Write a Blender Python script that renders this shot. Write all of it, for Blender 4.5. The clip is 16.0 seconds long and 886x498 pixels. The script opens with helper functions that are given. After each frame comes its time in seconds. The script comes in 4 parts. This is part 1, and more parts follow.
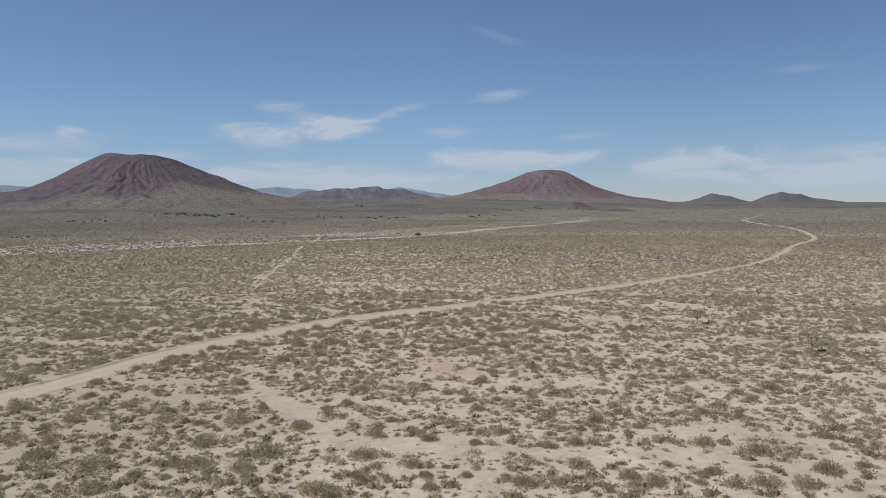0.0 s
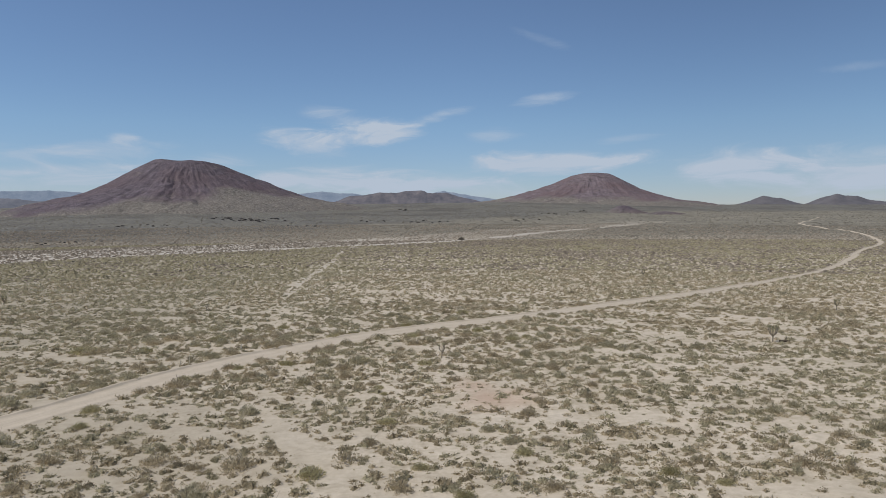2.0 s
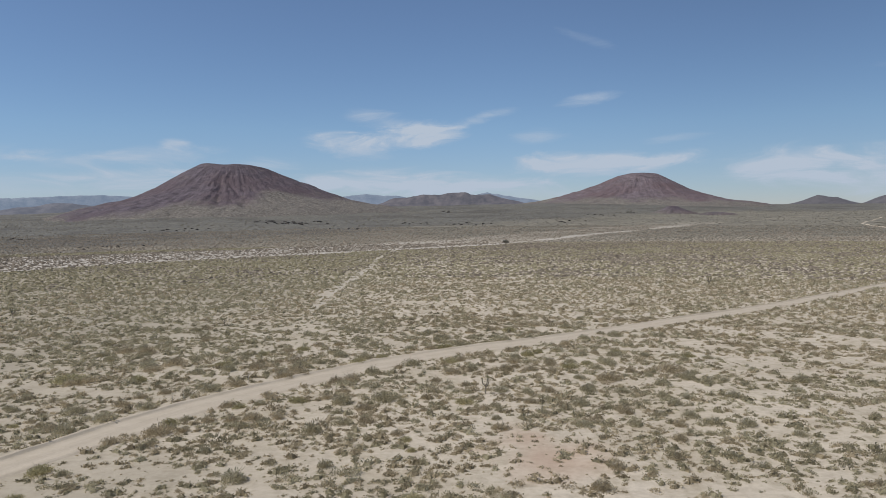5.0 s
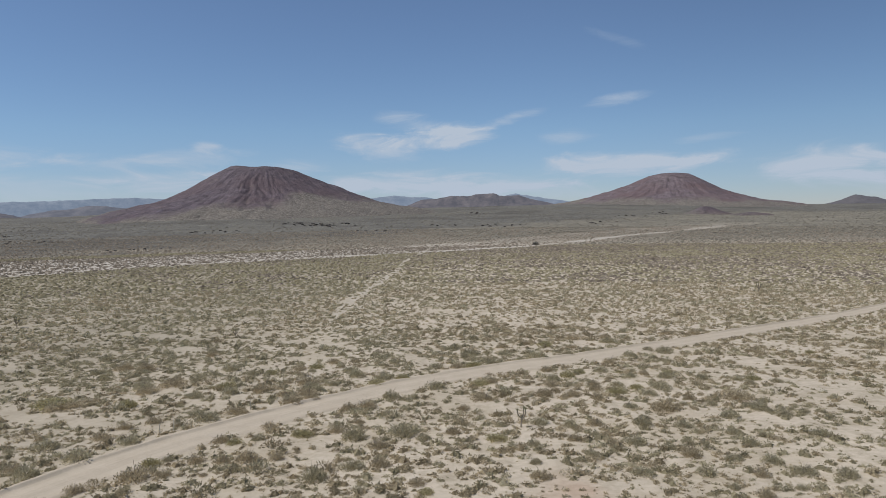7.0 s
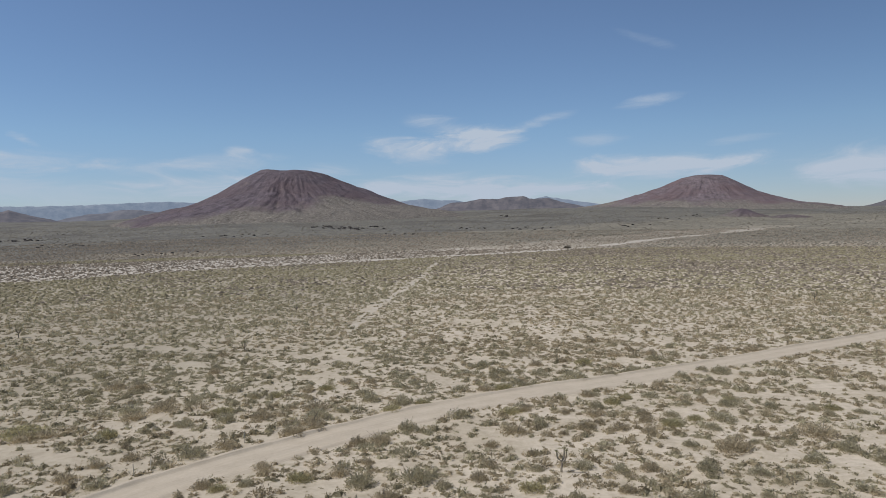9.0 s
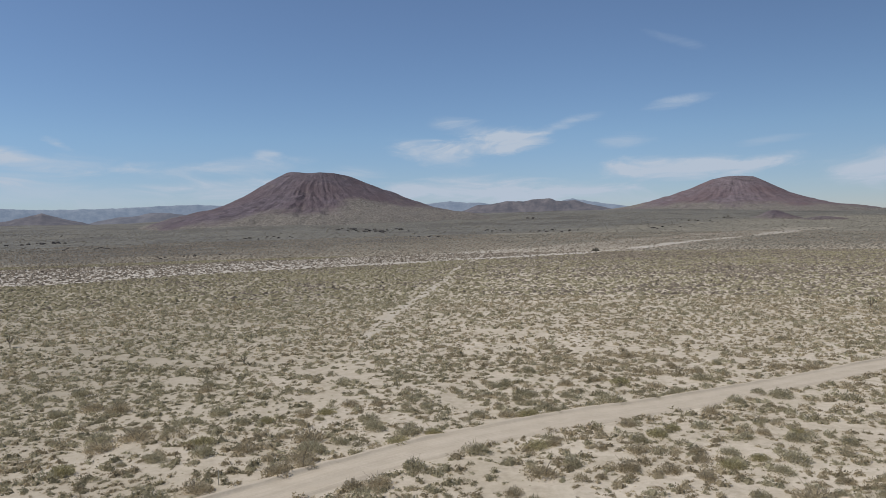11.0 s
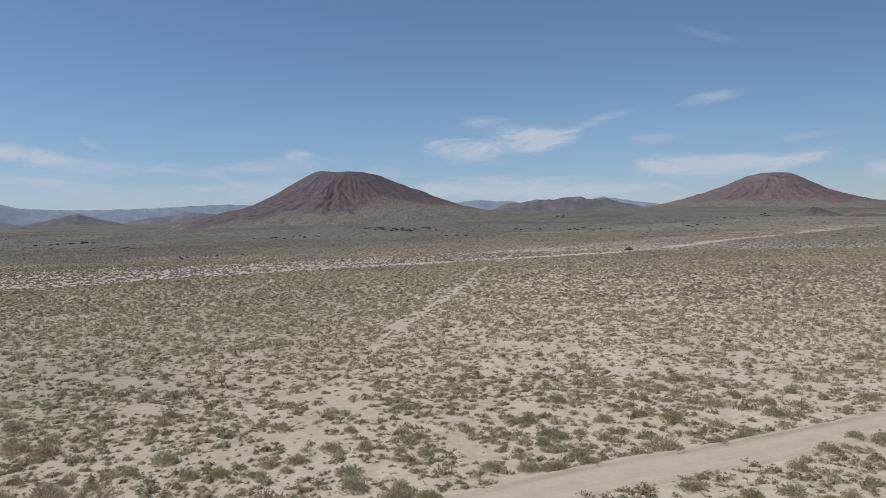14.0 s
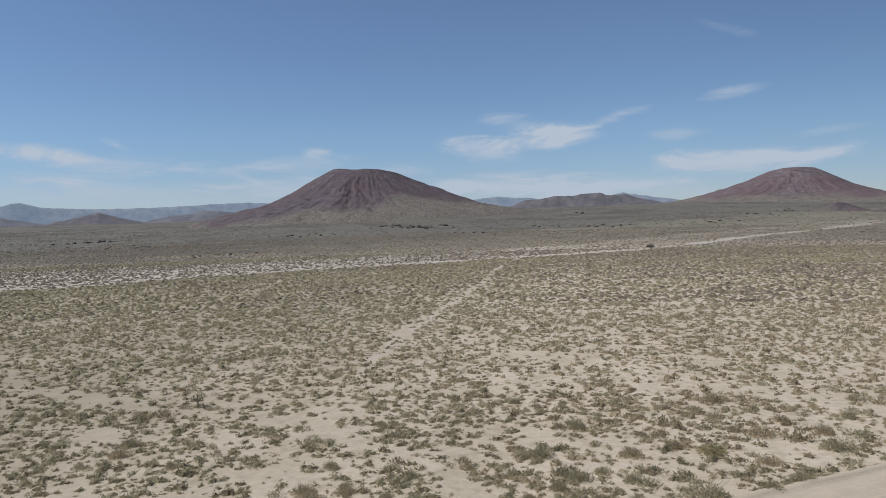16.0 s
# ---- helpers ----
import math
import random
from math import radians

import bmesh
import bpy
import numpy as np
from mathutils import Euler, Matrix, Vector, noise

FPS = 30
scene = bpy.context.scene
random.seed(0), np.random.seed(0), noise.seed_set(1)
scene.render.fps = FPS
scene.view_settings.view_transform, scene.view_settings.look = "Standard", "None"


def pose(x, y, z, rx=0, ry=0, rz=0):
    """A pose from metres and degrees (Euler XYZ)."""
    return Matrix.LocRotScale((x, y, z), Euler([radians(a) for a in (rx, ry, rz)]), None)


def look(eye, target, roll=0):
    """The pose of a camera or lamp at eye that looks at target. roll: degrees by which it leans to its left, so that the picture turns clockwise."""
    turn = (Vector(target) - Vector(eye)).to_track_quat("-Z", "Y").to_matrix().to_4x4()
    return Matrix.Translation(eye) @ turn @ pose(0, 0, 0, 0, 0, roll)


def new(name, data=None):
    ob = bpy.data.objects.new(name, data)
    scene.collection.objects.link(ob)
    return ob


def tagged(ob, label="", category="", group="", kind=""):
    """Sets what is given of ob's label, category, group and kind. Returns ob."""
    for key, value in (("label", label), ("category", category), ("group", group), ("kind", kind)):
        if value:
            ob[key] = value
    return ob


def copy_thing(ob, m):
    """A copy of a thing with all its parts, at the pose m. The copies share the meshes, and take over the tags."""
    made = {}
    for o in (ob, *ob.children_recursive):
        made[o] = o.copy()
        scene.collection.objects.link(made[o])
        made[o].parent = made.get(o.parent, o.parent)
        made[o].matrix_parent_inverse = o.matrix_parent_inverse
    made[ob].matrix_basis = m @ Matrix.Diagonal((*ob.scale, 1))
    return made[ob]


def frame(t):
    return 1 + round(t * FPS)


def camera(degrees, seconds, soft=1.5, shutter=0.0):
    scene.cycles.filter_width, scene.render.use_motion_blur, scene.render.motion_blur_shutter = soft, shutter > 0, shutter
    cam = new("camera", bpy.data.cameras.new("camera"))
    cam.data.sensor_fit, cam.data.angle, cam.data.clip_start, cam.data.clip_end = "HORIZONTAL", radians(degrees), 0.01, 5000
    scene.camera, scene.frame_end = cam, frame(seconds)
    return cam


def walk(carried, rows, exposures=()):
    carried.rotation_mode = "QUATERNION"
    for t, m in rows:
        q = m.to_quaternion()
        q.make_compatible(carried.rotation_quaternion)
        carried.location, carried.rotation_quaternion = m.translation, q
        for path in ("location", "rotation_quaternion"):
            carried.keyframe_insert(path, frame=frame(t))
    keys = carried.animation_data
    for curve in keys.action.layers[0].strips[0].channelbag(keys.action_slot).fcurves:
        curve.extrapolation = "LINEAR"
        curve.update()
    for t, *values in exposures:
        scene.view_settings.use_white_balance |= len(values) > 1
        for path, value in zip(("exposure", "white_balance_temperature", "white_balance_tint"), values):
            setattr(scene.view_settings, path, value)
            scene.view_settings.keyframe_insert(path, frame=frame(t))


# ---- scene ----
cam = camera(62.5, 16.0, soft=0.9)
# seconds, place, heading to the left, tilt and lean in degrees
PATH = [
    (0, -1.65, -7.14, 16.53, -6.432, -2.993, -0.362),
    (1, -0.86, -2.23, 16.52, -4.527, -2.834, -0.470),
    (2, -0.21, 2.71, 16.53, -2.981, -2.657, -0.562),
    (3, 0.25, 7.69, 16.59, -1.716, -2.548, -0.667),
    (4, 0.51, 12.69, 16.70, -0.610, -2.501, -0.785),
    (5, 0.61, 17.69, 16.82, 0.452, -2.474, -0.902),
    (6, 0.60, 22.65, 16.93, 1.542, -2.425, -1.005),
    (7, 0.55, 27.57, 17.01, 2.681, -2.333, -1.085),
    (8, 0.50, 32.45, 17.02, 3.849, -2.199, -1.143),
    (9, 0.48, 37.30, 16.98, 4.997, -2.045, -1.185),
    (10, 0.50, 42.15, 16.89, 6.072, -1.904, -1.221),
    (11, 0.54, 47.03, 16.78, 7.036, -1.806, -1.259),
    (12, 0.59, 51.93, 16.67, 7.884, -1.768, -1.307),
    (13, 0.61, 56.87, 16.61, 8.645, -1.786, -1.368),
    (14, 0.61, 61.78, 16.60, 9.372, -1.844, -1.444),
    (15, 0.59, 66.57, 16.66, 10.110, -1.921, -1.547),
    (16, 0.65, 71.03, 16.74, 10.836, -2.033, -1.708),
]


def flight(row):
    t, x, y, z, turn, tilt, lean = row
    a, b = radians(turn), radians(tilt)
    way = Vector((-math.sin(a) * math.cos(b), math.cos(a) * math.cos(b), math.sin(b)))
    eye = Vector((x, y, z))
    return t, look(eye, eye + way * 10, lean)


walk(cam, [flight(row) for row in PATH], exposures=[(0, 0.0), (16, 0.0)])

# ---------------------------------------------------------------- light
SUN_ELEVATION, SUN_FROM = radians(52), Vector((-0.955, -0.295))
world = bpy.data.worlds.new("desert_sky")
scene.world = world
world.use_nodes = True


def node(tree, kind, **values):
    n = tree.nodes.new(kind)
    for key, value in values.items():
        if key in n.inputs:
            n.inputs[key].default_value = value
    return n


def build_sky():
    tree = world.node_tree
    tree.nodes.clear()
    out = tree.nodes.new("ShaderNodeOutputWorld")
    back = node(tree, "ShaderNodeBackground", Strength=0.105)
    sky = tree.nodes.new("ShaderNodeTexSky")
    sky.sky_type, sky.sun_disc = "NISHITA", False
    sky.sun_elevation = SUN_ELEVATION
    sky.sun_rotation = math.atan2(SUN_FROM.x, SUN_FROM.y)
    sky.altitude, sky.air_density, sky.dust_density, sky.ozone_density = 900, 1.0, 0.0, 1.5
    coord = tree.nodes.new("ShaderNodeTexCoord")
    # fibres of high thin cloud, drawn out sideways
    warp = tree.nodes.new("ShaderNodeMapping")
    warp.inputs["Scale"].default_value = (9, 9, 38)
    warp.inputs["Rotation"].default_value = (0, 0.12, 0)
    tree.links.new(coord.outputs["Generated"], warp.inputs["Vector"])
    fibre = node(tree, "ShaderNodeTexNoise", Scale=1.0, Detail=9.0, Roughness=0.62, Distortion=0.9)
    tree.links.new(warp.outputs["Vector"], fibre.inputs["Vector"])
    veil = None
    # heading, height, half width, half height (degrees), slope, density
    east = ((-3.4, 6.25, 5.2, 1.35, 5, 1.2), (-4.5, 7.3, 4.0, 1.0, -12, 0.6), (2.6, 7.6, 3.6, 0.5, 15, 0.45), (10.7, 3.9, 8.2, 1.3, -1, 1.3), (16.5, 4.2, 3.8, 0.6, 6, 0.7),
            (25, 3.0, 6.5, 1.8, -2, 1.1), (32, 2.5, 10, 2.4, 0, 0.9), (38, 3.0, 6, 1.5, 0, 0.6), (10.9, 8.8, 3.0, 0.5, 8, 0.42), (11, 13.1, 2.6, 0.45, -20, 0.13),
            (-5.9, 2.9, 8.5, 1.2, 0, 0.9), (-1, 2.3, 9.5, 1.3, 0, 0.95), (3, 1.8, 7, 0.9, 0, 0.6), (7.2, 6.2, 2.6, 0.75, 0, 0.4), (17, 5.6, 3.2, 0.4, 4, 0.3),
            (33, 9.7, 3, 0.4, 0, 0.15))
    west = ((-7.4, 5.7, 4.4, 1.3, -10, 0.95), (-14, 4.2, 3.2, 0.8, 0, 0.5), (-20.5, 4.6, 5, 1.1, 0, 0.45), (-24, 3.2, 6.5, 0.9, 0, 0.7), (-20.4, 5.7, 1.4, 0.6, 0, 0.55),
            (-40, 5.7, 4.8, 0.75, -5, 0.95), (-35, 4.9, 7.5, 0.9, -4, 0.7), (-37, 4.1, 5.5, 0.8, 0, 0.55), (-28, 4.4, 6.5, 0.9, 0, 0.45), (-34.7, 6.3, 1.2, 0.4, -25, 0.45),
            (-22, 3.4, 4.5, 0.7, 0, 0.55), (-34, 2.6, 16, 1.6, 0, 0.4))
    for az, el, wide, high, slope, dense in east + west:
        a, b = radians(az), radians(el)
        place = tree.nodes.new("ShaderNodeMapping")
        place.vector_type = "TEXTURE"
        place.inputs["Location"].default_value = (math.sin(a) * math.cos(b), math.cos(a) * math.cos(b), math.sin(b))
        place.inputs["Rotation"].default_value = (0, radians(-slope), -a)
        place.inputs["Scale"].default_value = (radians(wide), 0.6, radians(high))
        tree.links.new(coord.outputs["Generated"], place.inputs["Vector"])
        size = tree.nodes.new("ShaderNodeVectorMath")
        size.operation = "LENGTH"
        tree.links.new(place.outputs["Vector"], size.inputs[0])
        fall = node(tree, "ShaderNodeMapRange")
        fall.interpolation_type = "SMOOTHSTEP"
        for key, value in (("From Min", 1.0), ("From Max", 0.05), ("To Min", 0.0), ("To Max", dense)):
            fall.inputs[key].default_value = value
        ragged = tree.nodes.new("ShaderNodeMath")
        ragged.operation = "MULTIPLY_ADD"
        ragged.inputs[1].default_value, ragged.inputs[2].default_value = 1.5, -0.75
        tree.links.new(fibre.outputs["Fac"], ragged.inputs[0])
        torn = tree.nodes.new("ShaderNodeMath")
        torn.operation = "SUBTRACT"
        tree.links.new(size.outputs["Value"], torn.inputs[0])
        tree.links.new(ragged.outputs[0], torn.inputs[1])
        tree.links.new(torn.outputs[0], fall.inputs["Value"])
        if veil is None:
            veil = fall.outputs["Result"]
        else:
            add = tree.nodes.new("ShaderNodeMath")
            add.operation = "ADD"
            tree.links.new(veil, add.inputs[0])
            tree.links.new(fall.outputs["Result"], add.inputs[1])
            veil = add.outputs[0]
    thread = node(tree, "ShaderNodeMapRange")
    for key, value in (("From Min", 0.34), ("From Max", 0.66), ("To Min", 0.3), ("To Max", 1.35)):
        thread.inputs[key].default_value = value
    tree.links.new(fibre.outputs["Fac"], thread.inputs["Value"])
    both = tree.nodes.new("ShaderNodeMath")
    both.operation, both.use_clamp = "MULTIPLY", True
    tree.links.new(veil, both.inputs[0])
    tree.links.new(thread.outputs["Result"], both.inputs[1])
    mix = tree.nodes.new("ShaderNodeMix")
    mix.data_type = "RGBA"
    mix.inputs["B"].default_value = (4.3, 5.0, 6.0, 1)
    for n in mix.inputs:
        if n.name == "B" and n.type == "RGBA":
            n.default_value = (4.3, 5.0, 6.0, 1)
    a_in = [n for n in mix.inputs if n.name == "A" and n.type == "RGBA"][0]
    out_rgb = [n for n in mix.outputs if n.type == "RGBA"][0]
    tree.links.new(both.outputs[0], mix.inputs[0])
    # the blue of dry high desert air, paler towards the ground
    split = tree.nodes.new("ShaderNodeSeparateXYZ")
    tree.links.new(coord.outputs["Generated"], split.inputs[0])
    tint = tree.nodes.new("ShaderNodeValToRGB")
    for e, (at, colour) in zip([tint.color_ramp.elements[0], tint.color_ramp.elements[1], tint.color_ramp.elements.new(0.13), tint.color_ramp.elements.new(0.6)],
                               ((0.0, (0.525, 0.588, 0.812, 1)), (0.30, (0.71, 0.745, 0.885, 1)), (0.12, (0.65, 0.745, 0.872, 1)), (0.6, (0.84, 0.80, 0.84, 1)))):
        e.position, e.color = at, colour
    tree.links.new(split.outputs["Z"], tint.inputs["Fac"])
    toned = tree.nodes.new("ShaderNodeMix")
    toned.data_type, toned.blend_type = "RGBA", "MULTIPLY"
    toned.inputs[0].default_value = 1.0
    pair = [n for n in toned.inputs if n.type == "RGBA"]
    tree.links.new(sky.outputs["Color"], pair[0])
    tree.links.new(tint.outputs["Color"], pair[1])
    deep = node(tree, "ShaderNodeMapRange")
    deep.interpolation_type = "SMOOTHSTEP"
    for key, value in (("From Min", 0.0), ("From Max", 0.55), ("To Min", 1.0), ("To Max", 0.84)):
        deep.inputs[key].default_value = value
    tree.links.new(split.outputs["X"], deep.inputs["Value"])
    deeper = tree.nodes.new("ShaderNodeVectorMath")
    deeper.operation = "SCALE"
    tree.links.new([n for n in toned.outputs if n.type == "RGBA"][0], deeper.inputs[0])
    tree.links.new(deep.outputs["Result"], deeper.inputs["Scale"])
    tree.links.new(deeper.outputs[0], a_in)
    tree.links.new(out_rgb, back.inputs["Color"])
    tree.links.new(back.outputs[0], out.inputs["Surface"])


build_sky()
lamp = bpy.data.lights.new("sun", "SUN")
lamp.energy, lamp.angle, lamp.color = 3.6, radians(0.53), (1.0, 0.96, 0.905)
sun = new("sun", lamp)
SUN_DIR = Vector((SUN_FROM.x * math.cos(SUN_ELEVATION), SUN_FROM.y * math.cos(SUN_ELEVATION), math.sin(SUN_ELEVATION)))
sun.matrix_world = look(SUN_DIR * 100, (0, 0, 0))


# ---------------------------------------------------------------- noise in arrays
def lattice(ix, iy, seed):
    n = (ix.astype(np.int64) * 374761393 + iy.astype(np.int64) * 668265263 + seed * 974634777) & 0x7FFFFFFF
    n = ((n ^ (n >> 13)) * 1274126177) & 0x7FFFFFFF
    n = ((n ^ (n >> 16)) * 668265263) & 0x7FFFFFFF
    return ((n ^ (n >> 15)) & 0xFFFF) / 65535.0


def rough(x, y, size, seed=0, octaves=1):
    """Smooth value noise from 0 to 1, with grains of that size in metres."""
    total, weight, amount = 0.0, 0.0, 1.0
    for k in range(octaves):
        u, v = np.asarray(x) / size + 1000.3, np.asarray(y) / size + 1000.7
        i, j = np.floor(u), np.floor(v)
        f, g = u - i, v - j
        f, g = f * f * (3 - 2 * f), g * g * (3 - 2 * g)
        a, b = lattice(i, j, seed + k), lattice(i + 1, j, seed + k)
        c, d = lattice(i, j + 1, seed + k), lattice(i + 1, j + 1, seed + k)
        total = total + amount * ((a * (1 - f) + b * f) * (1 - g) + (c * (1 - f) + d * f) * g)
        weight, amount, size = weight + amount, amount * 0.5, size * 0.5
    return total / weight


def step(a, b, v):
    f = np.clip((np.asarray(v) - a) / (b - a), 0, 1)
    return f * f * (3 - 2 * f)


def from_line(x, y, line):
    """Distance from points to a line of corners."""
    best = np.full(np.shape(x), 1e9)
    for (ax, ay), (bx, by) in zip(line, line[1:]):
        dx, dy = bx - ax, by - ay
        f = np.clip(((x - ax) * dx + (y - ay) * dy) / (dx * dx + dy * dy), 0, 1)
        best = np.minimum(best, np.hypot(x - ax - f * dx, y - ay - f * dy))
    return best


def rounded(line, rounds=2):
    for _ in range(rounds):
        out = [line[0]]
        for (ax, ay), (bx, by) in zip(line, line[1:]):
            out += [(0.75 * ax + 0.25 * bx, 0.75 * ay + 0.25 * by), (0.25 * ax + 0.75 * bx, 0.25 * ay + 0.75 * by)]
        line = out + [line[-1]]
    return line


# ---------------------------------------------------------------- plan
ROAD = rounded([(-52, 6), (-46, 36), (-40, 52), (-33.0, 61.9), (-27.1, 74.4), (-23.2, 82.7), (-17.8, 89.5), (-12.3, 96.4), (-5.6, 103.3), (2.8, 109.7), (13.2, 115.6), (25.8, 124.6), (38.7, 134.2), (54.2, 144.9), (74, 161.3),
                (102, 185.5), (124, 209), (150, 242), (189, 298), (239, 356), (267, 401), (322, 500), (352, 580), (372, 650), (430, 790), (560, 960)])
TRACK = rounded([(-24.6, 104), (-23, 118), (-23.0, 132), (-24.2, 146), (-25.6, 167), (-26.6, 190), (-26.3, 232), (-27, 270), (-27.4, 294), (-30, 328), (-26, 420), (-31, 520)])
TRAILS = [rounded([(-14, 66), (-8.5, 56.2), (-5.2, 49.1), (-2.6, 45.5), (2.6, 43.3), (8.3, 41.7), (15.7, 39.8), (20.8, 38.0), (25.1, 35.3), (33, 30)]),
          rounded([(-110, 152), (-81.7, 149), (-70.4, 146.5), (-58, 140.3), (-47, 135.5), (-33.2, 131.6), (-26.8, 130.4), (-20.2, 127.4), (-11.0, 120.6), (-5, 113)]),
          rounded([(-75, 102), (-49.2, 94.6), (-40.0, 89.3), (-32.8, 88.1), (-26.5, 87.5)])]
WASH = rounded([(-330, 165), (-230, 215), (-168, 274), (-144, 303), (-113, 337), (-72, 375), (-19, 416), (45, 481), (100, 575), (154, 650), (330, 870), (560, 1100)])
WASH_FAR = rounded([(-420, 270), (-300, 338), (-200, 388), (-120, 425), (-60, 470), (0, 530), (60, 610), (140, 700), (300, 880)])


def far_slope(x, y):
    az = np.degrees(np.arctan2(x, y))
    rise = np.interp(az, (-180, -90, -45, -30, -22, -8, 7, 15, 22, 30, 38, 90, 180), (0.006, 0.008, 0.0175, 0.021, 0.031, 0.0315, 0.0325, 0.027, 0.0195, 0.0145, 0.0125, 0.006, 0.006))
    reach = np.interp(az, (-180, -45, -32, -20, 8, 20, 30, 180), (3600, 3600, 2600, 1900, 1850, 2300, 3600, 3600))
    return rise, reach


def terrain(x, y):
    """Height of the plain and of the slope that climbs from it to the hills."""
    x, y = np.asarray(x, float), np.asarray(y, float)
    d = np.hypot(x, y - 20)
    rise, reach = far_slope(x, y - 20)
    run = np.clip(d - 430, 0, reach)
    z = rise * (run - 160 * (1 - np.exp(-run / 160)))
    out = step(600, 1300, d)
    z = z + out * (rough(x, y, 130, 3, 3) - 0.5) * 7.0 + step(450, 800, d) * (rough(x, y, 28, 9, 2) - 0.5) * 2.4
    near = 1 - step(250, 500, d)
    calm = step(2.6, 5.0, from_line(x, y, ROAD)) if np.size(x) < 400000 else 1.0
    z = z + near * calm * ((rough(x, y, 16, 5, 2) - 0.5) * 0.5 + (rough(x, y, 3.0, 7, 2) - 0.5) * 0.24)
    return z


def wash_share(x, y):
    """How much of the ground is pale wash sand: two bare lines and the broken band between them."""
    ragged = rough(x, y, 30, 21, 3) - 0.5
    low, high = ([np.interp(x, [p[0] for p in line], [p[1] for p in line]) for line in (WASH, WASH_FAR)])
    band = step(-6, 10, y - low + 30 * ragged) * step(-10, 25, high - y + 60 * ragged) * (0.3 + 0.7 * step(40, -120, x)) * step(-420, -330, x)
    core = 0.95 * step(9, 4.5, from_line(x, y, WASH) + 15 * ragged) * (0.2 + 0.8 * step(340, 180, x)) * (0.7 + 0.3 * step(-130, -20, x))
    upper = (0.45 + 0.35 * step(20, -80, x)) * step(16, 6, from_line(x, y, WASH_FAR) + 26 * ragged)
    return np.maximum(np.maximum(core, upper * step(330, 130, x)), 0.9 * band)


def mesh_of(name, verts, faces_flat, corners, smooth=True, **attributes):
    me = bpy.data.meshes.new(name)
    verts = np.asarray(verts, np.float32)
    faces_flat = np.asarray(faces_flat, np.int32).ravel()
    n = len(faces_flat) // corners
    me.vertices.add(len(verts))
    me.vertices.foreach_set("co", verts.ravel())
    me.loops.add(len(faces_flat))
    me.loops.foreach_set("vertex_index", faces_flat)
    me.polygons.add(n)
    me.polygons.foreach_set("loop_start", np.arange(0, n * corners, corners, dtype=np.int32))
    me.polygons.foreach_set("use_smooth", np.full(n, smooth, bool))
    for key, values in attributes.items():
        layer = me.attributes.new(key, "FLOAT", "POINT")
        layer.data.foreach_set("value", np.asarray(values, np.float32))
    me.update(calc_edges=True)
    return me


def grid_faces(rows, cols, closed=False):
    i, j = np.meshgrid(np.arange(rows - 1), np.arange(cols if closed else cols - 1), indexing="ij")
    k = (j + 1) % cols
    return np.stack([i * cols + j, i * cols + k, (i + 1) * cols + k, (i + 1) * cols + j], -1).reshape(-1, 4)


# ---------------------------------------------------------------- materials
def material(name, roughness=0.9):
    m = bpy.data.materials.new(name)
    m.use_nodes = True
    tree = m.node_tree
    shader = tree.nodes["Principled BSDF"]
    shader.inputs["Roughness"].default_value = roughness
    shader.inputs["Specular IOR Level"].default_value = 0.15
    return m, tree, shader


def noise_value(tree, scale, detail=4.0, roughness=0.6, stretch=None):
    coord = tree.nodes.new("ShaderNodeTexCoord")
    n = node(tree, "ShaderNodeTexNoise", Scale=scale, Detail=detail, Roughness=roughness)
    if stretch:
        m = tree.nodes.new("ShaderNodeMapping")
        m.inputs["Scale"].default_value = stretch
        tree.links.new(coord.outputs["Object"], m.inputs["Vector"])
        tree.links.new(m.outputs["Vector"], n.inputs["Vector"])
    else:
        tree.links.new(coord.outputs["Object"], n.inputs["Vector"])
    return n.outputs["Fac"]


def attribute(tree, name):
    n = tree.nodes.new("ShaderNodeAttribute")
    n.attribute_name = name
    return n.outputs["Fac"]


def ramp(tree, value, *stops):
    n = tree.nodes.new("ShaderNodeValToRGB")
    el = n.color_ramp.elements
    while len(el) < len(stops):
        el.new(0.5)
    for e, (at, colour) in zip(el, stops):
        e.position, e.color = at, (*colour, 1)
    tree.links.new(value, n.inputs["Fac"])
    return n.outputs["Color"]


def blend(tree, factor, a, b, kind="MIX"):
    n = tree.nodes.new("ShaderNodeMix")
    n.data_type, n.blend_type = "RGBA", kind
    rgb = [s for s in n.inputs if s.type == "RGBA"]
    if isinstance(factor, (int, float)):
        n.inputs[0].default_value = factor
    else:
        tree.links.new(factor, n.inputs[0])
    for socket, value in zip(rgb, (a, b)):
        if isinstance(value, tuple):
            socket.default_value = (*value, 1)
        else:
            tree.links.new(value, socket)
    return [s for s in n.outputs if s.type == "RGBA"][0]


def remap(tree, value, a, b, c=0.0, d=1.0):
    n = tree.nodes.new("ShaderNodeMapRange")
    for key, v in (("From Min", a), ("From Max", b), ("To Min", c), ("To Max", d)):
        n.inputs[key].default_value = v
    tree.links.new(value, n.inputs["Value"])
    return n.outputs["Result"]


def times(tree, a, b):
    n = tree.nodes.new("ShaderNodeMath")
    n.operation = "MULTIPLY"
    for k, v in enumerate((a, b)):
        if isinstance(v, (int, float)):
            n.inputs[k].default_value = v
        else:
            tree.links.new(v, n.inputs[k])
    return n.outputs[0]


def bumped(tree, shader, height, strength, distance):
    n = node(tree, "ShaderNodeBump", Strength=strength, Distance=distance)
    tree.links.new(height, n.inputs["Height"])
    tree.links.new(n.outputs["Normal"], shader.inputs["Normal"])


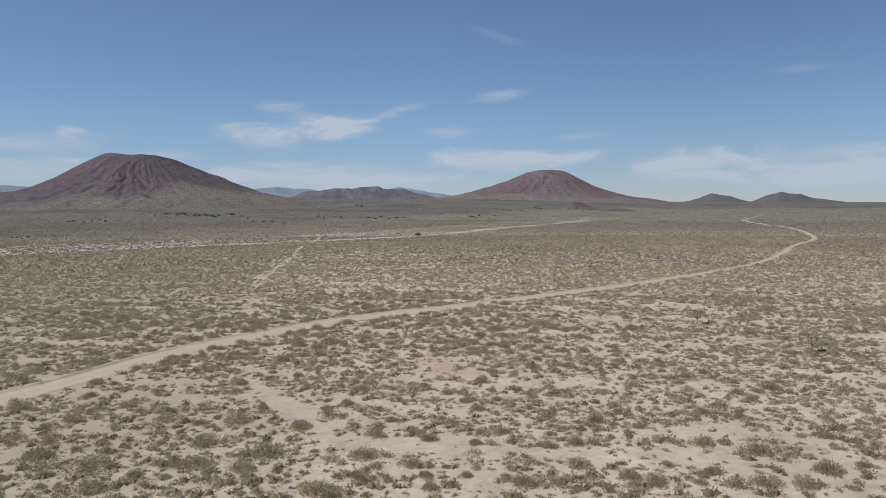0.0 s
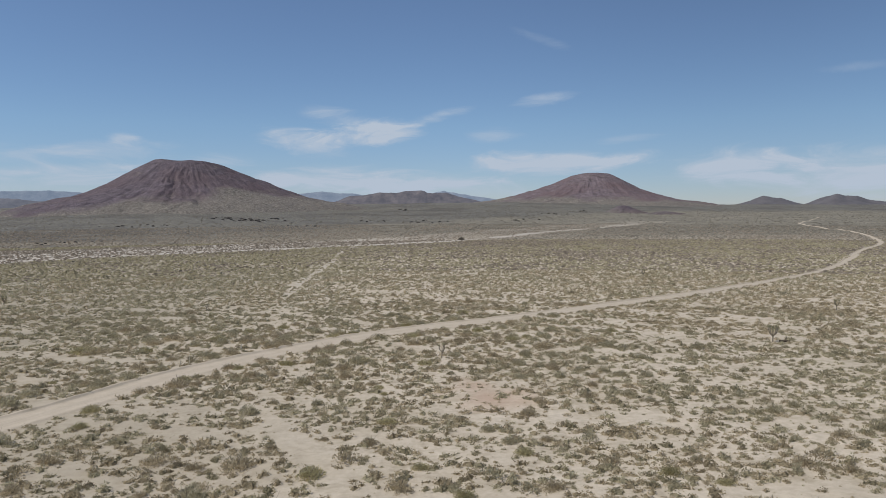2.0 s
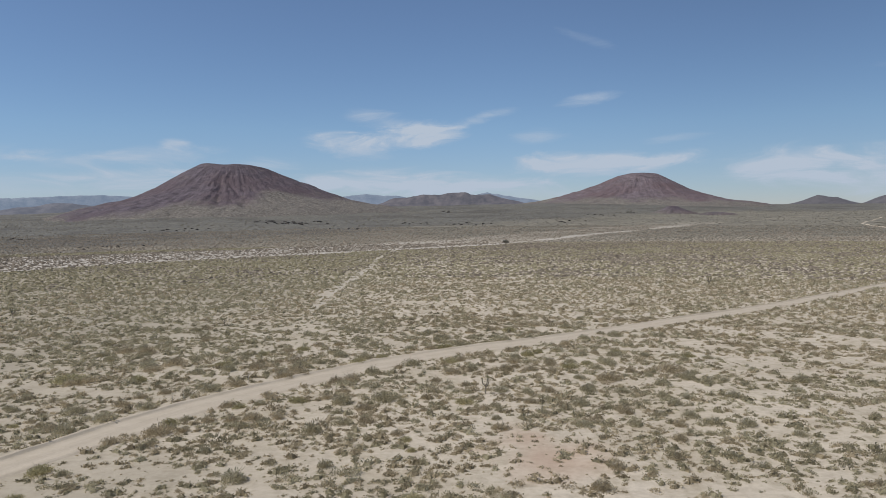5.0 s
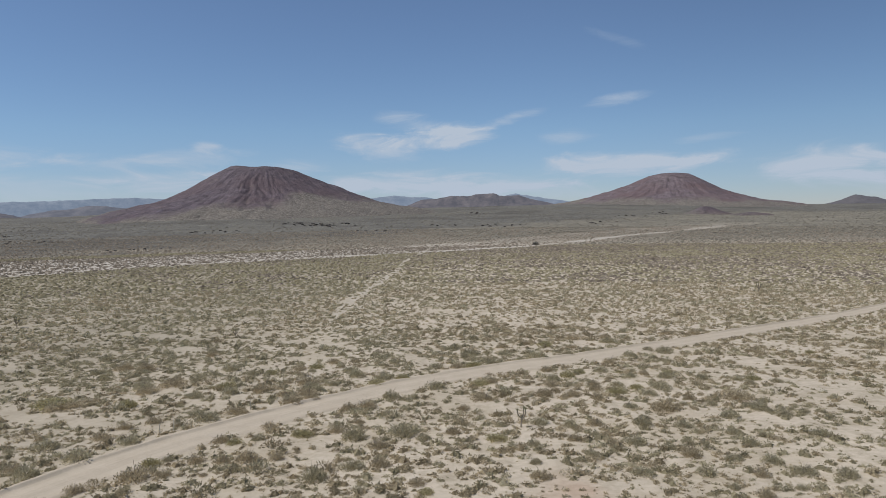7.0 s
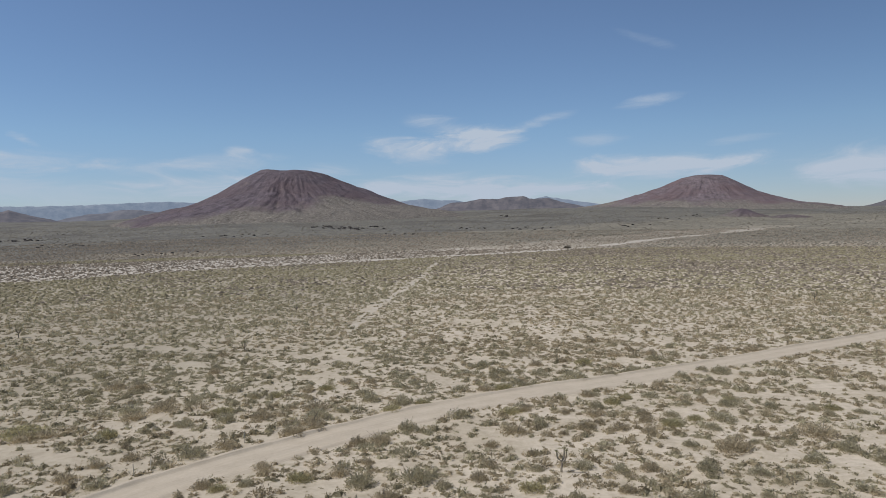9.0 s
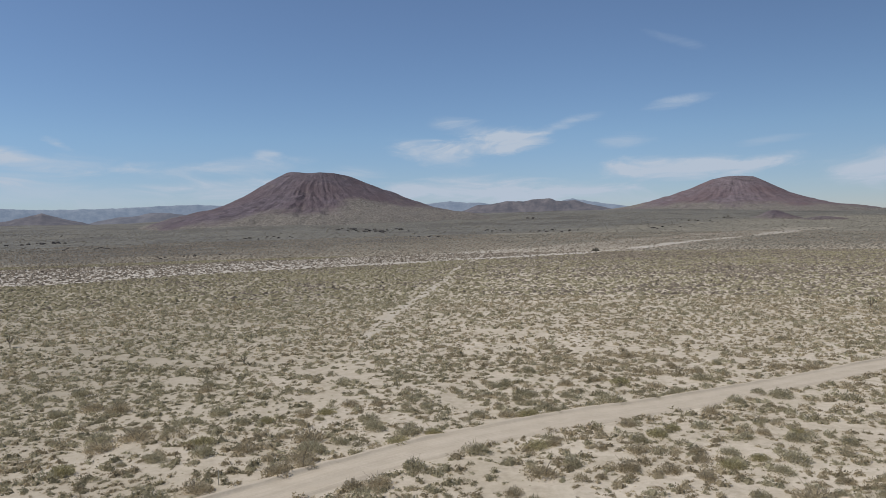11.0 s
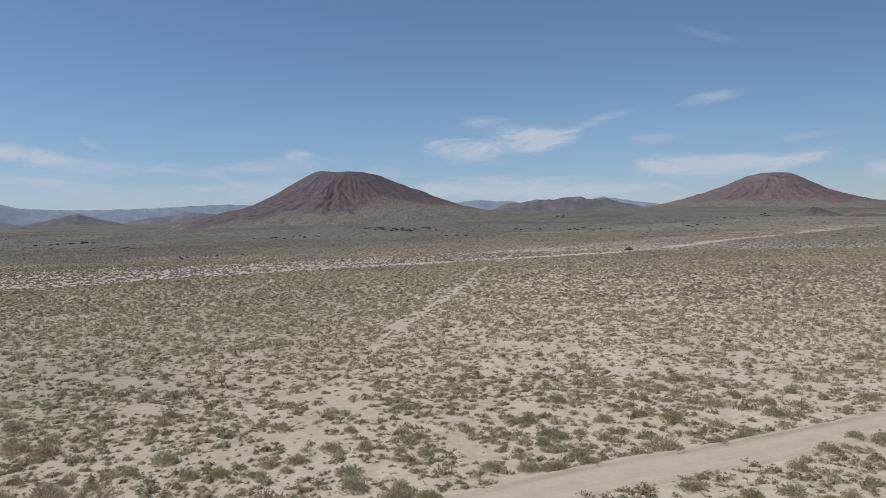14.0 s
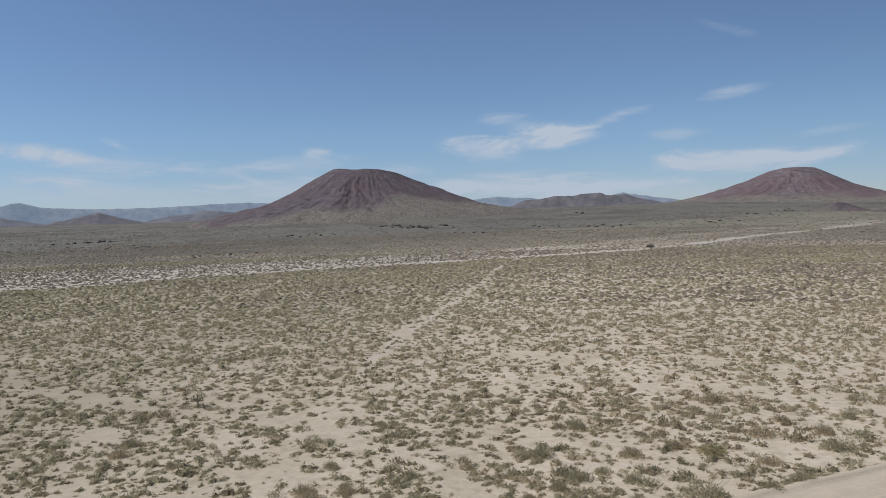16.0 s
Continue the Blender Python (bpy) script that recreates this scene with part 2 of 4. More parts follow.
def ground_material():
    m, tree, shader = material("desert_ground", 0.95)
    fine = noise_value(tree, 1.4, 6.0, 0.7)
    wide = noise_value(tree, 0.09, 4.0, 0.6)
    sand = ramp(tree, wide, (0.3, (0.475, 0.405, 0.302)), (0.7, (0.60, 0.520, 0.408)))
    sand = blend(tree, remap(tree, fine, 0.42, 0.72, 0.0, 0.5), sand, (0.30, 0.245, 0.18))
    litter = noise_value(tree, 0.42, 6.0, 0.7)
    sand = blend(tree, remap(tree, litter, 0.5, 0.66, 0.0, 0.55), sand, (0.31, 0.258, 0.178))
    sand = blend(tree, times(tree, attribute(tree, "soil_vignette"), remap(tree, noise_value(tree, 0.05, 5.0, 0.65), 0.3, 0.6, 0.4, 0.9)), sand, (0.318, 0.274, 0.202))
    pale = blend(tree, fine, (0.56, 0.505, 0.43), (0.47, 0.415, 0.345))
    colour = blend(tree, attribute(tree, "wash"), sand, pale)
    clump = noise_value(tree, 0.2, 8.0, 0.85)
    scrub = ramp(tree, clump, (0.38, (0.14, 0.128, 0.096)), (0.5, (0.205, 0.186, 0.143)), (0.64, (0.325, 0.288, 0.224)))
    bands = noise_value(tree, 0.024, 6.0, 0.72)
    scrub = blend(tree, remap(tree, bands, 0.50, 0.60, 0.0, 0.35), scrub, (0.115, 0.105, 0.083))
    scrub = blend(tree, remap(tree, bands, 0.46, 0.36, 0.0, 0.30), scrub, (0.33, 0.29, 0.225))
    colour = blend(tree, attribute(tree, "scrub"), colour, scrub)
    colour = blend(tree, attribute(tree, "rust"), colour, (0.44, 0.30, 0.215))
    rock = noise_value(tree, 0.16, 8.0, 0.85)
    lava = ramp(tree, rock, (0.38, (0.088, 0.083, 0.074)), (0.5, (0.155, 0.146, 0.122)), (0.63, (0.25, 0.233, 0.190)))
    flows = noise_value(tree, 0.0055, 6.0, 0.68)
    lava = blend(tree, remap(tree, flows, 0.50, 0.58, 0.0, 0.6), lava, (0.092, 0.082, 0.070))
    lava = blend(tree, remap(tree, bands, 0.52, 0.62, 0.0, 0.35), lava, (0.080, 0.072, 0.062))
    lava = blend(tree, remap(tree, flows, 0.47, 0.40, 0.0, 0.35), lava, (0.175, 0.158, 0.122))
    colour = blend(tree, attribute(tree, "lava"), colour, lava)
    tree.links.new(colour, shader.inputs["Base Color"])
    bumped(tree, shader, fine, 0.5, 0.12)
    return m


def road_material():
    m, tree, shader = material("graded_dirt", 0.95)
    along = noise_value(tree, 0.5, 5.0, 0.65)
    fine = noise_value(tree, 5.0, 5.0, 0.7)
    colour = ramp(tree, along, (0.3, (0.455, 0.385, 0.292)), (0.7, (0.54, 0.462, 0.358)))
    colour = blend(tree, remap(tree, fine, 0.4, 0.75, 0.0, 0.35), colour, (0.33, 0.275, 0.21))
    lanes = tree.nodes.new("ShaderNodeCombineXYZ")
    tree.links.new(times(tree, attribute(tree, "across"), 7.0), lanes.inputs[0])
    tree.links.new(times(tree, attribute(tree, "along"), 0.12), lanes.inputs[1])
    lines = node(tree, "ShaderNodeTexNoise", Scale=1.0, Detail=3.0, Roughness=0.6)
    tree.links.new(lanes.outputs[0], lines.inputs["Vector"])
    colour = blend(tree, remap(tree, lines.outputs["Fac"], 0.45, 0.65, 0.0, 0.32), colour, (0.35, 0.29, 0.215))
    colour = blend(tree, times(tree, attribute(tree, "rut"), 0.3), colour, (0.52, 0.445, 0.345))
    tree.links.new(colour, shader.inputs["Base Color"])
    bumped(tree, shader, fine, 0.4, 0.05)
    return m


def shrub_material(name, dark, mid, light):
    m, tree, shader = material(name, 0.85)
    info = tree.nodes.new("ShaderNodeObjectInfo")
    geo = tree.nodes.new("ShaderNodeNewGeometry")
    tone = tree.nodes.new("ShaderNodeMath")
    tone.operation = "ADD"
    tree.links.new(attribute(tree, "tone"), tone.inputs[0])
    tree.links.new(times(tree, info.outputs["Random"], 0.3), tone.inputs[1])
    leaf = tree.nodes.new("ShaderNodeMath")
    leaf.operation = "ADD"
    tree.links.new(tone.outputs[0], leaf.inputs[0])
    tree.links.new(times(tree, geo.outputs["Random Per Island"], 0.25), leaf.inputs[1])
    colour = ramp(tree, leaf.outputs[0], (0.1, dark), (0.55, mid), (1.1, light))
    sprigs = noise_value(tree, 11.0, 3.0, 0.75)
    colour = blend(tree, remap(tree, sprigs, 0.50, 0.36, 0.0, 0.55), colour, tuple(0.6 * c for c in dark))
    colour = blend(tree, remap(tree, sprigs, 0.53, 0.68, 0.0, 0.6), colour, light)
    tree.nodes.remove(shader)
    front, back = tree.nodes.new("ShaderNodeBsdfDiffuse"), tree.nodes.new("ShaderNodeBsdfTranslucent")
    both = tree.nodes.new("ShaderNodeMixShader")
    both.inputs[0].default_value = 0.48
    tree.links.new(colour, front.inputs["Color"])
    tree.links.new(colour, back.inputs["Color"])
    tree.links.new(front.outputs[0], both.inputs[1])
    tree.links.new(back.outputs[0], both.inputs[2])
    bumped(tree, front, sprigs, 0.7, 0.12)
    tree.links.new(both.outputs[0], tree.nodes["Material Output"].inputs["Surface"])
    return m


def cone_material(name, dark, red, streaky=1.0):
    m, tree, shader = material(name, 0.95)
    grain = noise_value(tree, 0.05, 9.0, 0.8)
    wide = noise_value(tree, 0.008, 4.0, 0.6)
    cinder = ramp(tree, grain, (0.36, tuple(0.78 * c for c in dark)), (0.64, tuple(1.9 * c for c in dark)))
    cinder = blend(tree, remap(tree, wide, 0.42, 0.66, 0.0, 1.0), cinder, red)
    # loose cinders run down the slope in streaks
    fall = tree.nodes.new("ShaderNodeCombineXYZ")
    tree.links.new(attribute(tree, "turn"), fall.inputs[0])
    tree.links.new(attribute(tree, "down"), fall.inputs[1])
    streak = node(tree, "ShaderNodeTexNoise", Scale=1.6, Detail=7.0, Roughness=0.72)
    tree.links.new(fall.outputs[0], streak.inputs["Vector"])
    cinder = blend(tree, remap(tree, streak.outputs["Fac"], 0.47, 0.66, 0.0, 0.45 * streaky), cinder, tuple(0.6 * c for c in dark))
    cinder = blend(tree, remap(tree, streak.outputs["Fac"], 0.46, 0.32, 0.0, 0.36 * streaky), cinder, tuple(1.6 * c for c in red))
    grass = ramp(tree, noise_value(tree, 0.22, 8.0, 0.85), (0.40, (0.105, 0.094, 0.081)), (0.5, (0.190, 0.169, 0.143)), (0.61, (0.31, 0.274, 0.230)))
    colour = blend(tree, attribute(tree, "skirt"), cinder, grass)
    pale = remap(tree, noise_value(tree, 0.045, 7.0, 0.75, (1, 1, 0.5)), 0.57, 0.68, 0.0, 0.5)
    colour = blend(tree, pale, colour, (0.21, 0.175, 0.145))
    tree.links.new(colour, shader.inputs["Base Color"])
    bumped(tree, shader, grain, 0.7, 9.0)
    return m


def far_material(name, low, high, haze_glow):
    """Far hills, with the haze before them painted in as a faint bluish emission."""
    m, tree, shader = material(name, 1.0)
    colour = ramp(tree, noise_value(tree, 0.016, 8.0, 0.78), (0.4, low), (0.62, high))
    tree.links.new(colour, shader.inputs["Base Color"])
    shader.inputs["Emission Color"].default_value = (*haze_glow, 1)
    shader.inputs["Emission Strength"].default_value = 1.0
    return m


GROUND, GRADED = ground_material(), road_material()
OLIVE = shrub_material("olive_leaves", (0.260, 0.227, 0.145), (0.405, 0.358, 0.232), (0.56, 0.503, 0.346))
DUSK = shrub_material("dark_slope_scrub", (0.162, 0.146, 0.117), (0.252, 0.229, 0.185), (0.372, 0.338, 0.270))
GREY = shrub_material("grey_twigs", (0.276, 0.229, 0.147), (0.433, 0.362, 0.237), (0.608, 0.516, 0.358))


# ---------------------------------------------------------------- ground
def build_ground():
    az = np.radians(np.concatenate([np.arange(-180, -58, 4.0), np.arange(-58, 52, 0.42), np.arange(52, 180, 4.0)]))
    radius = np.concatenate([[0.5, 4, 9, 14, 19, 24], 28 * 1.0125 ** np.arange(0, 414)])
    r, a = np.meshgrid(radius, az, indexing="ij")
    x, y = (r * np.sin(a)).ravel(), (r * np.cos(a)).ravel() - 12
    parts = [terrain(x[k:k + 100000], y[k:k + 100000]) for k in range(0, len(x), 100000)]
    z = np.concatenate(parts)
    d = np.hypot(x, y - 20)
    ragged = (rough(x, y, 40, 21, 3) - 0.5)
    wash = wash_share(x, y)
    wash = np.maximum(wash, step(1.0, 0.3, from_line(x, y, TRACK)) * 0.5 * step(138, 165, y))
    angle = np.degrees(np.arctan2(x, y))
    edge = np.interp(angle, (-60, -42, -32, -15, 0, 10, 20, 40), (380, 410, 480, 600, 790, 1000, 1500, 1900))
    lava = step(-60, 90, d - edge + 260 * ragged) * (1 - wash)
    # darker sand to the west: brown soil, plus lens vignetting put into the colour
    soil_vignette = np.maximum(step(-4, -60, x + 20 * ragged), 0.6 * step(2, -24, x + 14 * ragged) * step(82, 62, y))
    scrub = np.maximum(step(330, 620, d + 150 * ragged), 0.5 * step(230, 420, d + 60 * ragged)) * (1 - 0.75 * wash)
    rust = 0.65 * step(1.1, 0.3, np.hypot((x - 7) / 4.2, (y - 69.5) / 6.0) + 1.2 * (rough(x, y, 3.0, 23, 2) - 0.5))
    me = mesh_of("ground", np.stack([x, y, z], -1), grid_faces(len(radius), len(az), True), 4, wash=wash, lava=lava, soil_vignette=soil_vignette, rust=rust, scrub=scrub * (0.75 + 0.25 * step(400, 620, d)))
    me.materials.append(GROUND)
    return tagged(new("ground", me), "pale sandy desert plain rising to dark lava slopes", "ground", kind="structure")


ground = build_ground()


# ---------------------------------------------------------------- road
def build_road():
    line = np.array(rounded(ROAD, 1))
    seg = np.hypot(*np.diff(line, axis=0).T)
    run = np.concatenate([[0], np.cumsum(seg)])
    s = [0.0]
    while s[-1] < run[-1]:
        s.append(s[-1] + (0.5 if s[-1] < 330 else 3.0))
    s = np.array(s[:-1])
    cx, cy = np.interp(s, run, line[:, 0]), np.interp(s, run, line[:, 1])
    tx, ty = np.gradient(cx), np.gradient(cy)
    n = np.hypot(tx, ty)
    nx, ny = -ty / n, tx / n
    across = np.array([-2.9, -2.35, -2.05, -1.8, -1.5, -1.15, -0.8, -0.4, 0, 0.4, 0.8, 1.15, 1.5, 1.78, 1.92, 2.1, 2.55, 3.3])
    height = np.array([-0.12, 0.07, 0.11, 0.05, 0.03, 0.0, 0.01, 0.05, 0.06, 0.05, 0.01, 0.0, 0.03, 0.04, 0.18, 0.24, 0.14, -0.14])
    rut = np.array([0, 0, 0, 0, 0.3, 0.9, 0.6, 0.1, 0, 0.1, 0.6, 0.9, 0.3, 0, 0, 0, 0, 0])
    widen = (0.98 - 0.46 * step(95, 200, cy) + 0.3 * (rough(s, s * 0, 6, 31, 2) - 0.5) + 0.35 * (rough(s, s * 0, 28, 38, 2) - 0.5))[:, None]
    x = cx[:, None] + nx[:, None] * across * widen
    y = cy[:, None] + ny[:, None] * across * widen
    base = terrain(cx, cy)[:, None]
    bank = np.where(np.abs(across) > 1.9, 1.0, 0.25)
    lump = np.where(np.abs(across) > 1.85, 0.45 + 0.8 * rough(s, s * 0, 3.5, 35, 2)[:, None], 1.0)
    z = base + np.where(height > 0.1, height * lump, height) + 0.03 + bank * (rough(x, y, 1.3, 33, 2) - 0.5) * 0.13
    rows, cols = x.shape
    me = mesh_of("road", np.stack([x, y, z], -1).reshape(-1, 3), grid_faces(rows, cols), 4, rut=np.tile(rut, rows), across=np.tile(across, rows), along=np.repeat(s, cols))
    me.materials.append(GRADED)
    return tagged(new("road", me), "pale graded dirt road with low sandy berms", "road", kind="structure")


road = build_road()


# ---------------------------------------------------------------- hills
def cinder_cone(name, label, cx, cy, radii, heights, squeeze, rim, limits, chutes, mat, seed, lumps=1.0, fine=0.8):
    angles = np.radians(np.arange(0, 360, fine))
    r = np.linspace(0.5, radii[-1], int(125 / fine))
    rr, aa = np.meshgrid(r, angles, indexing="ij")
    ux, uy = np.cos(aa), np.sin(aa)
    wide = np.where(ux < 0, squeeze[0], squeeze[1])
    wide = 1 + (wide - 1) * np.abs(ux)
    x, y = cx + rr * ux * wide, cy + rr * uy
    z = np.interp(rr, radii, heights)
    z = z + rim[0] * ux * step(20, 80, rr) * (1 - step(90, 200, rr)) + rim[1] * uy * step(20, 80, rr) * (1 - step(90, 200, rr))
    flank = step(radii[2] * 0.9, radii[2] * 1.6, rr) * (1 - step(radii[-3], radii[-1], rr))
    bend = aa + 0.15 * (rough(x, y, 110, seed + 5, 3) - 0.5)
    gully = rough(bend * 60, rr * 0.022, 4.0, seed, 3) + 0.35 * rough(bend * 60, rr * 0.08, 1.5, seed + 2, 1)
    # worn chutes on one side of the flank, a smooth slope elsewhere
    worn = np.exp(-((aa - radians(chutes[0])) / radians(chutes[1])) ** 2) * step(radii[3] * 0.75, radii[3] * 1.2, rr)
    z = z + lumps * flank * (gully - 0.67) * (1.8 + chutes[2] * worn)
    z = z + lumps * step(0, 60, rr) * ((rough(x, y, 60, seed + 9, 3) - 0.5) * 7 + (rough(x, y, 16, seed + 13, 2) - 0.5) * 3.0 * step(60, 130, rr))
    z = z - step(radii[-3], radii[-1], rr) * (8 + 10 * (fine < 2))
    limit = np.interp(np.degrees(aa), [p[0] for p in limits], [p[1] for p in limits]) + 44 * (rough(x, y, 60, seed + 11, 5) - 0.5)
    skirt = 1 - step(-15, 12, z - limit)
    points = np.stack([x - cx, y - cy, z], -1)
    turn, down = bend * 40, rr * 0.018

    def rings(piece, first, last):
        rows = slice(first, last)
        me = mesh_of(piece, points[rows].reshape(-1, 3), grid_faces(last - first, len(angles), True), 4, skirt=skirt[rows].ravel(), turn=turn[rows].ravel(), down=down[rows].ravel())
        me.materials.append(mat)
        return new(piece, me)

    if fine > 2:
        hill = rings(name, 0, len(r))
    else:
        hill = new(name)
        rim_row = int(np.searchsorted(r, radii[2])) - 2
        for piece, first, last, words in (("crater", 0, rim_row + 1, "shallow cinder bowl behind the rim"), ("flank", rim_row, len(r), "loose cinder slope with a scrubby foot")):
            ob = rings(piece, first, last)
            ob.parent = hill
            tagged(ob, words)
    hill.matrix_basis = pose(cx, cy, 0)
    return tagged(hill, label, "hill", "cinder cones")


cinder_cone("cinder_cone", "broad dark purple-brown cinder cone with a flat crater rim", -492, 1700, (0, 40, 72, 120, 180, 240, 300, 380, 470), (119, 124, 140, 116, 86, 63, 48, 38, 26),
            (1.0, 1.10), (-4.5, -3), ((0, 66), (30, 60), (175, 66), (205, 58), (224, 42), (240, 27), (252, 30), (266, 48), (280, 52), (292, 44), (300, 62), (308, 77), (318, 69), (335, 65), (360, 66)), (277, 22, 11), cone_material("dark_cinder", (0.104, 0.085, 0.094), (0.132, 0.098, 0.103)), 50)
cinder_cone("cinder_cone", "rust-red pointed cinder cone rising over a lava slope", 676, 2600, (0, 30, 62, 110, 165, 230, 300, 380, 460, 560), (163, 161, 155.5, 133, 105, 82, 65, 54, 46, 28),
            (1.23, 0.93), (4, 0), ((0, 44), (90, 60), (180, 76), (270, 60), (360, 44)), (240, 40, 7), cone_material("red_cinder", (0.124, 0.099, 0.104), (0.158, 0.113, 0.115), 0.45), 70)


cinder_cone("lava_mound", "low dark red-brown mound before the red cone", 390, 1290, (0, 9, 18, 28, 40, 54, 75), (31, 29.5, 25.5, 21.5, 18, 14.5, 10), (1.0, 1.0), (0, 0), ((0, 17), (360, 17)), (270, 60, 6), bpy.data.materials["dark_cinder"], 80, 0.6, 3)
cinder_cone("lava_mound", "low dark red-brown mound before the red cone", 449, 1250, (0, 6, 14, 22, 32, 44, 60), (19.5, 19, 18, 16.5, 14.5, 12, 9), (1.2, 1.2), (0, 0), ((0, 14), (360, 14)), (270, 60, 6), bpy.data.materials["dark_cinder"], 84, 0.5, 4)


def ridge(name, label, crest, far, depth, mat, seed, grain=140, wiggle=7):
    """A far range: its skyline as headings and heights in degrees, seen from the middle of the plain."""
    az0, az1 = crest[0][0], crest[-1][0]
    az = np.radians(np.arange(az0, az1, 0.08))
    across = np.linspace(-1, 1, 25)
    v, a = np.meshgrid(across, az, indexing="ij")
    r = far + v * depth
    x, y = r * np.sin(a), 12 + r * np.cos(a)
    top = 16.6 + far * np.tan(np.radians(np.interp(np.degrees(a), [c[0] for c in crest], [c[1] for c in crest])))
    foot = terrain(x.ravel(), y.ravel()).reshape(x.shape) - 12
    fold = rough(x, y, grain, seed, 4) - 0.5
    shape = np.clip(1 - np.abs(v) ** 1.25, 0, 1) * (1 + (1.1 if grain < 300 else 0.5) * fold * np.minimum(1, 3 * np.abs(v)))
    z = foot + np.maximum(top - foot, 2) * shape + (rough(np.degrees(a) * 20, v * 0, 9, seed + 3, 4) - 0.5) * wiggle * shape
    me = mesh_of(name, np.stack([x, y, z], -1).reshape(-1, 3), grid_faces(*x.shape), 4)
    me.materials.append(mat)
    return tagged(new(name, me), label, "hills")


# the last colour of each is the painted haze, stronger with distance
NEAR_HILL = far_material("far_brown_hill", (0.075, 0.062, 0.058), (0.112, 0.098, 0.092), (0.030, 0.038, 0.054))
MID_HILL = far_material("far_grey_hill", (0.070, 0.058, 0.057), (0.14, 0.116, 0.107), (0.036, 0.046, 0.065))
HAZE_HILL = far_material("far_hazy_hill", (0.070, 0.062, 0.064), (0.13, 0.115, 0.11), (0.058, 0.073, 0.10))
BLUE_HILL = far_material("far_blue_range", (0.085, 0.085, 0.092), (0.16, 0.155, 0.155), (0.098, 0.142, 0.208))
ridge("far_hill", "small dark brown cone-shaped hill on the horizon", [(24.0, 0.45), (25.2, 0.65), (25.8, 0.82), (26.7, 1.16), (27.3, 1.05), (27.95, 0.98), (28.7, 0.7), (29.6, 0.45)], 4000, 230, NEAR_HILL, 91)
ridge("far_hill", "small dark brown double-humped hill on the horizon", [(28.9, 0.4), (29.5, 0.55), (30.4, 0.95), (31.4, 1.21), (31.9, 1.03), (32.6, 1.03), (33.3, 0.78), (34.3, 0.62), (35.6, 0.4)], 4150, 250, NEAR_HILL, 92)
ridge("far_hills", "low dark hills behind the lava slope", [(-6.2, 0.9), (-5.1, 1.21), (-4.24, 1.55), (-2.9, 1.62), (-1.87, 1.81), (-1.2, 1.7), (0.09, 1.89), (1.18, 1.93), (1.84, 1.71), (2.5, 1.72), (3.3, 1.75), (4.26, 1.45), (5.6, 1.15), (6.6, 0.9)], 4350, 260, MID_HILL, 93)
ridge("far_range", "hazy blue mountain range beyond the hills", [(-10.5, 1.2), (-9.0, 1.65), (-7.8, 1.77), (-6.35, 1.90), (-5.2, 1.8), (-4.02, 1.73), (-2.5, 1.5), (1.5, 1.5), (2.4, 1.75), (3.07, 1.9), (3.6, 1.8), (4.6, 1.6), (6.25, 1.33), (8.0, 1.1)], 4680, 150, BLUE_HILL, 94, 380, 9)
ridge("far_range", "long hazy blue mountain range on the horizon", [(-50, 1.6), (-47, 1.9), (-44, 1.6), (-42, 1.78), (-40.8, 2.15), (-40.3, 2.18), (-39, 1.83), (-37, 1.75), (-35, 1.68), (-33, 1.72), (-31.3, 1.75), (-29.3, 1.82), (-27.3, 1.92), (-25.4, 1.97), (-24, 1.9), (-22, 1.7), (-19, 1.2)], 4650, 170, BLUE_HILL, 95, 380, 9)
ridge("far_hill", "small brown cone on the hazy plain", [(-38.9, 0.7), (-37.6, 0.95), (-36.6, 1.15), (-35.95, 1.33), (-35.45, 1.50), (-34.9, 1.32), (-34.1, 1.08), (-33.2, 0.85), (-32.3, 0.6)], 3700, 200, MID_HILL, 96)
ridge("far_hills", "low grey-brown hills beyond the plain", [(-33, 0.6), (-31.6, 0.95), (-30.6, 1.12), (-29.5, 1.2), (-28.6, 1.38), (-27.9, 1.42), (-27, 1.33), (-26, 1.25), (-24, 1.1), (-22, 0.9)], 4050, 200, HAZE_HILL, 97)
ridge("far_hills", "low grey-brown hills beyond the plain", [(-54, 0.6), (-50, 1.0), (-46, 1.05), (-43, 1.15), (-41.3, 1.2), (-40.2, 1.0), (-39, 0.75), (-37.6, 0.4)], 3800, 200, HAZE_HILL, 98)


# ---------------------------------------------------------------- shrubs
# the large bushes that stand out: place and width in metres
BUSHES = {}
BUSHES["near west"] = [
    (-30.2, 57.2, 2.8), (-24.2, 52.1, 2.2), (-27.1, 66.0, 2.3), (-32.7, 81.2, 3.0), (-21.6, 56.5, 1.6), (-17.0, 51.7, 2.4), (-14.2, 50.6, 1.6), (-11.5, 50.6, 3.1), (-6.5, 48.8, 2.3), (-13.5, 64.1, 2.3), (-16.3, 97.8, 2.8), (-1.7, 60.1, 2.1), (-0.7, 46.3, 2.5), (0.6, 49.6, 1.4), (3.1, 44.8, 1.7), (1.5, 39.7, 1.9), (-1.5, 41.5, 2.9), (-1.9, 38.0, 1.4), (-4.4, 36.0, 3.1), (-7.8, 42.5, 3.5), (-13.1, 45.2, 2.3), (-12.3, 41.0, 2.5), (-15.1, 41.8, 1.5), (-16.0, 39.6, 1.6), (-23.3, 43.6, 2.7), (-19.2, 41.6, 3.9), (-26.8, 48.6, 2.0), (-9.5, 40.2, 2.0), (2.3, 35.3, 1.4), (-18.1, 37.7, 2.9), (-35.5, 68.4, 2.6), (-35.4, 72.6, 2.7), (-25.3, 100.8, 2.6)]
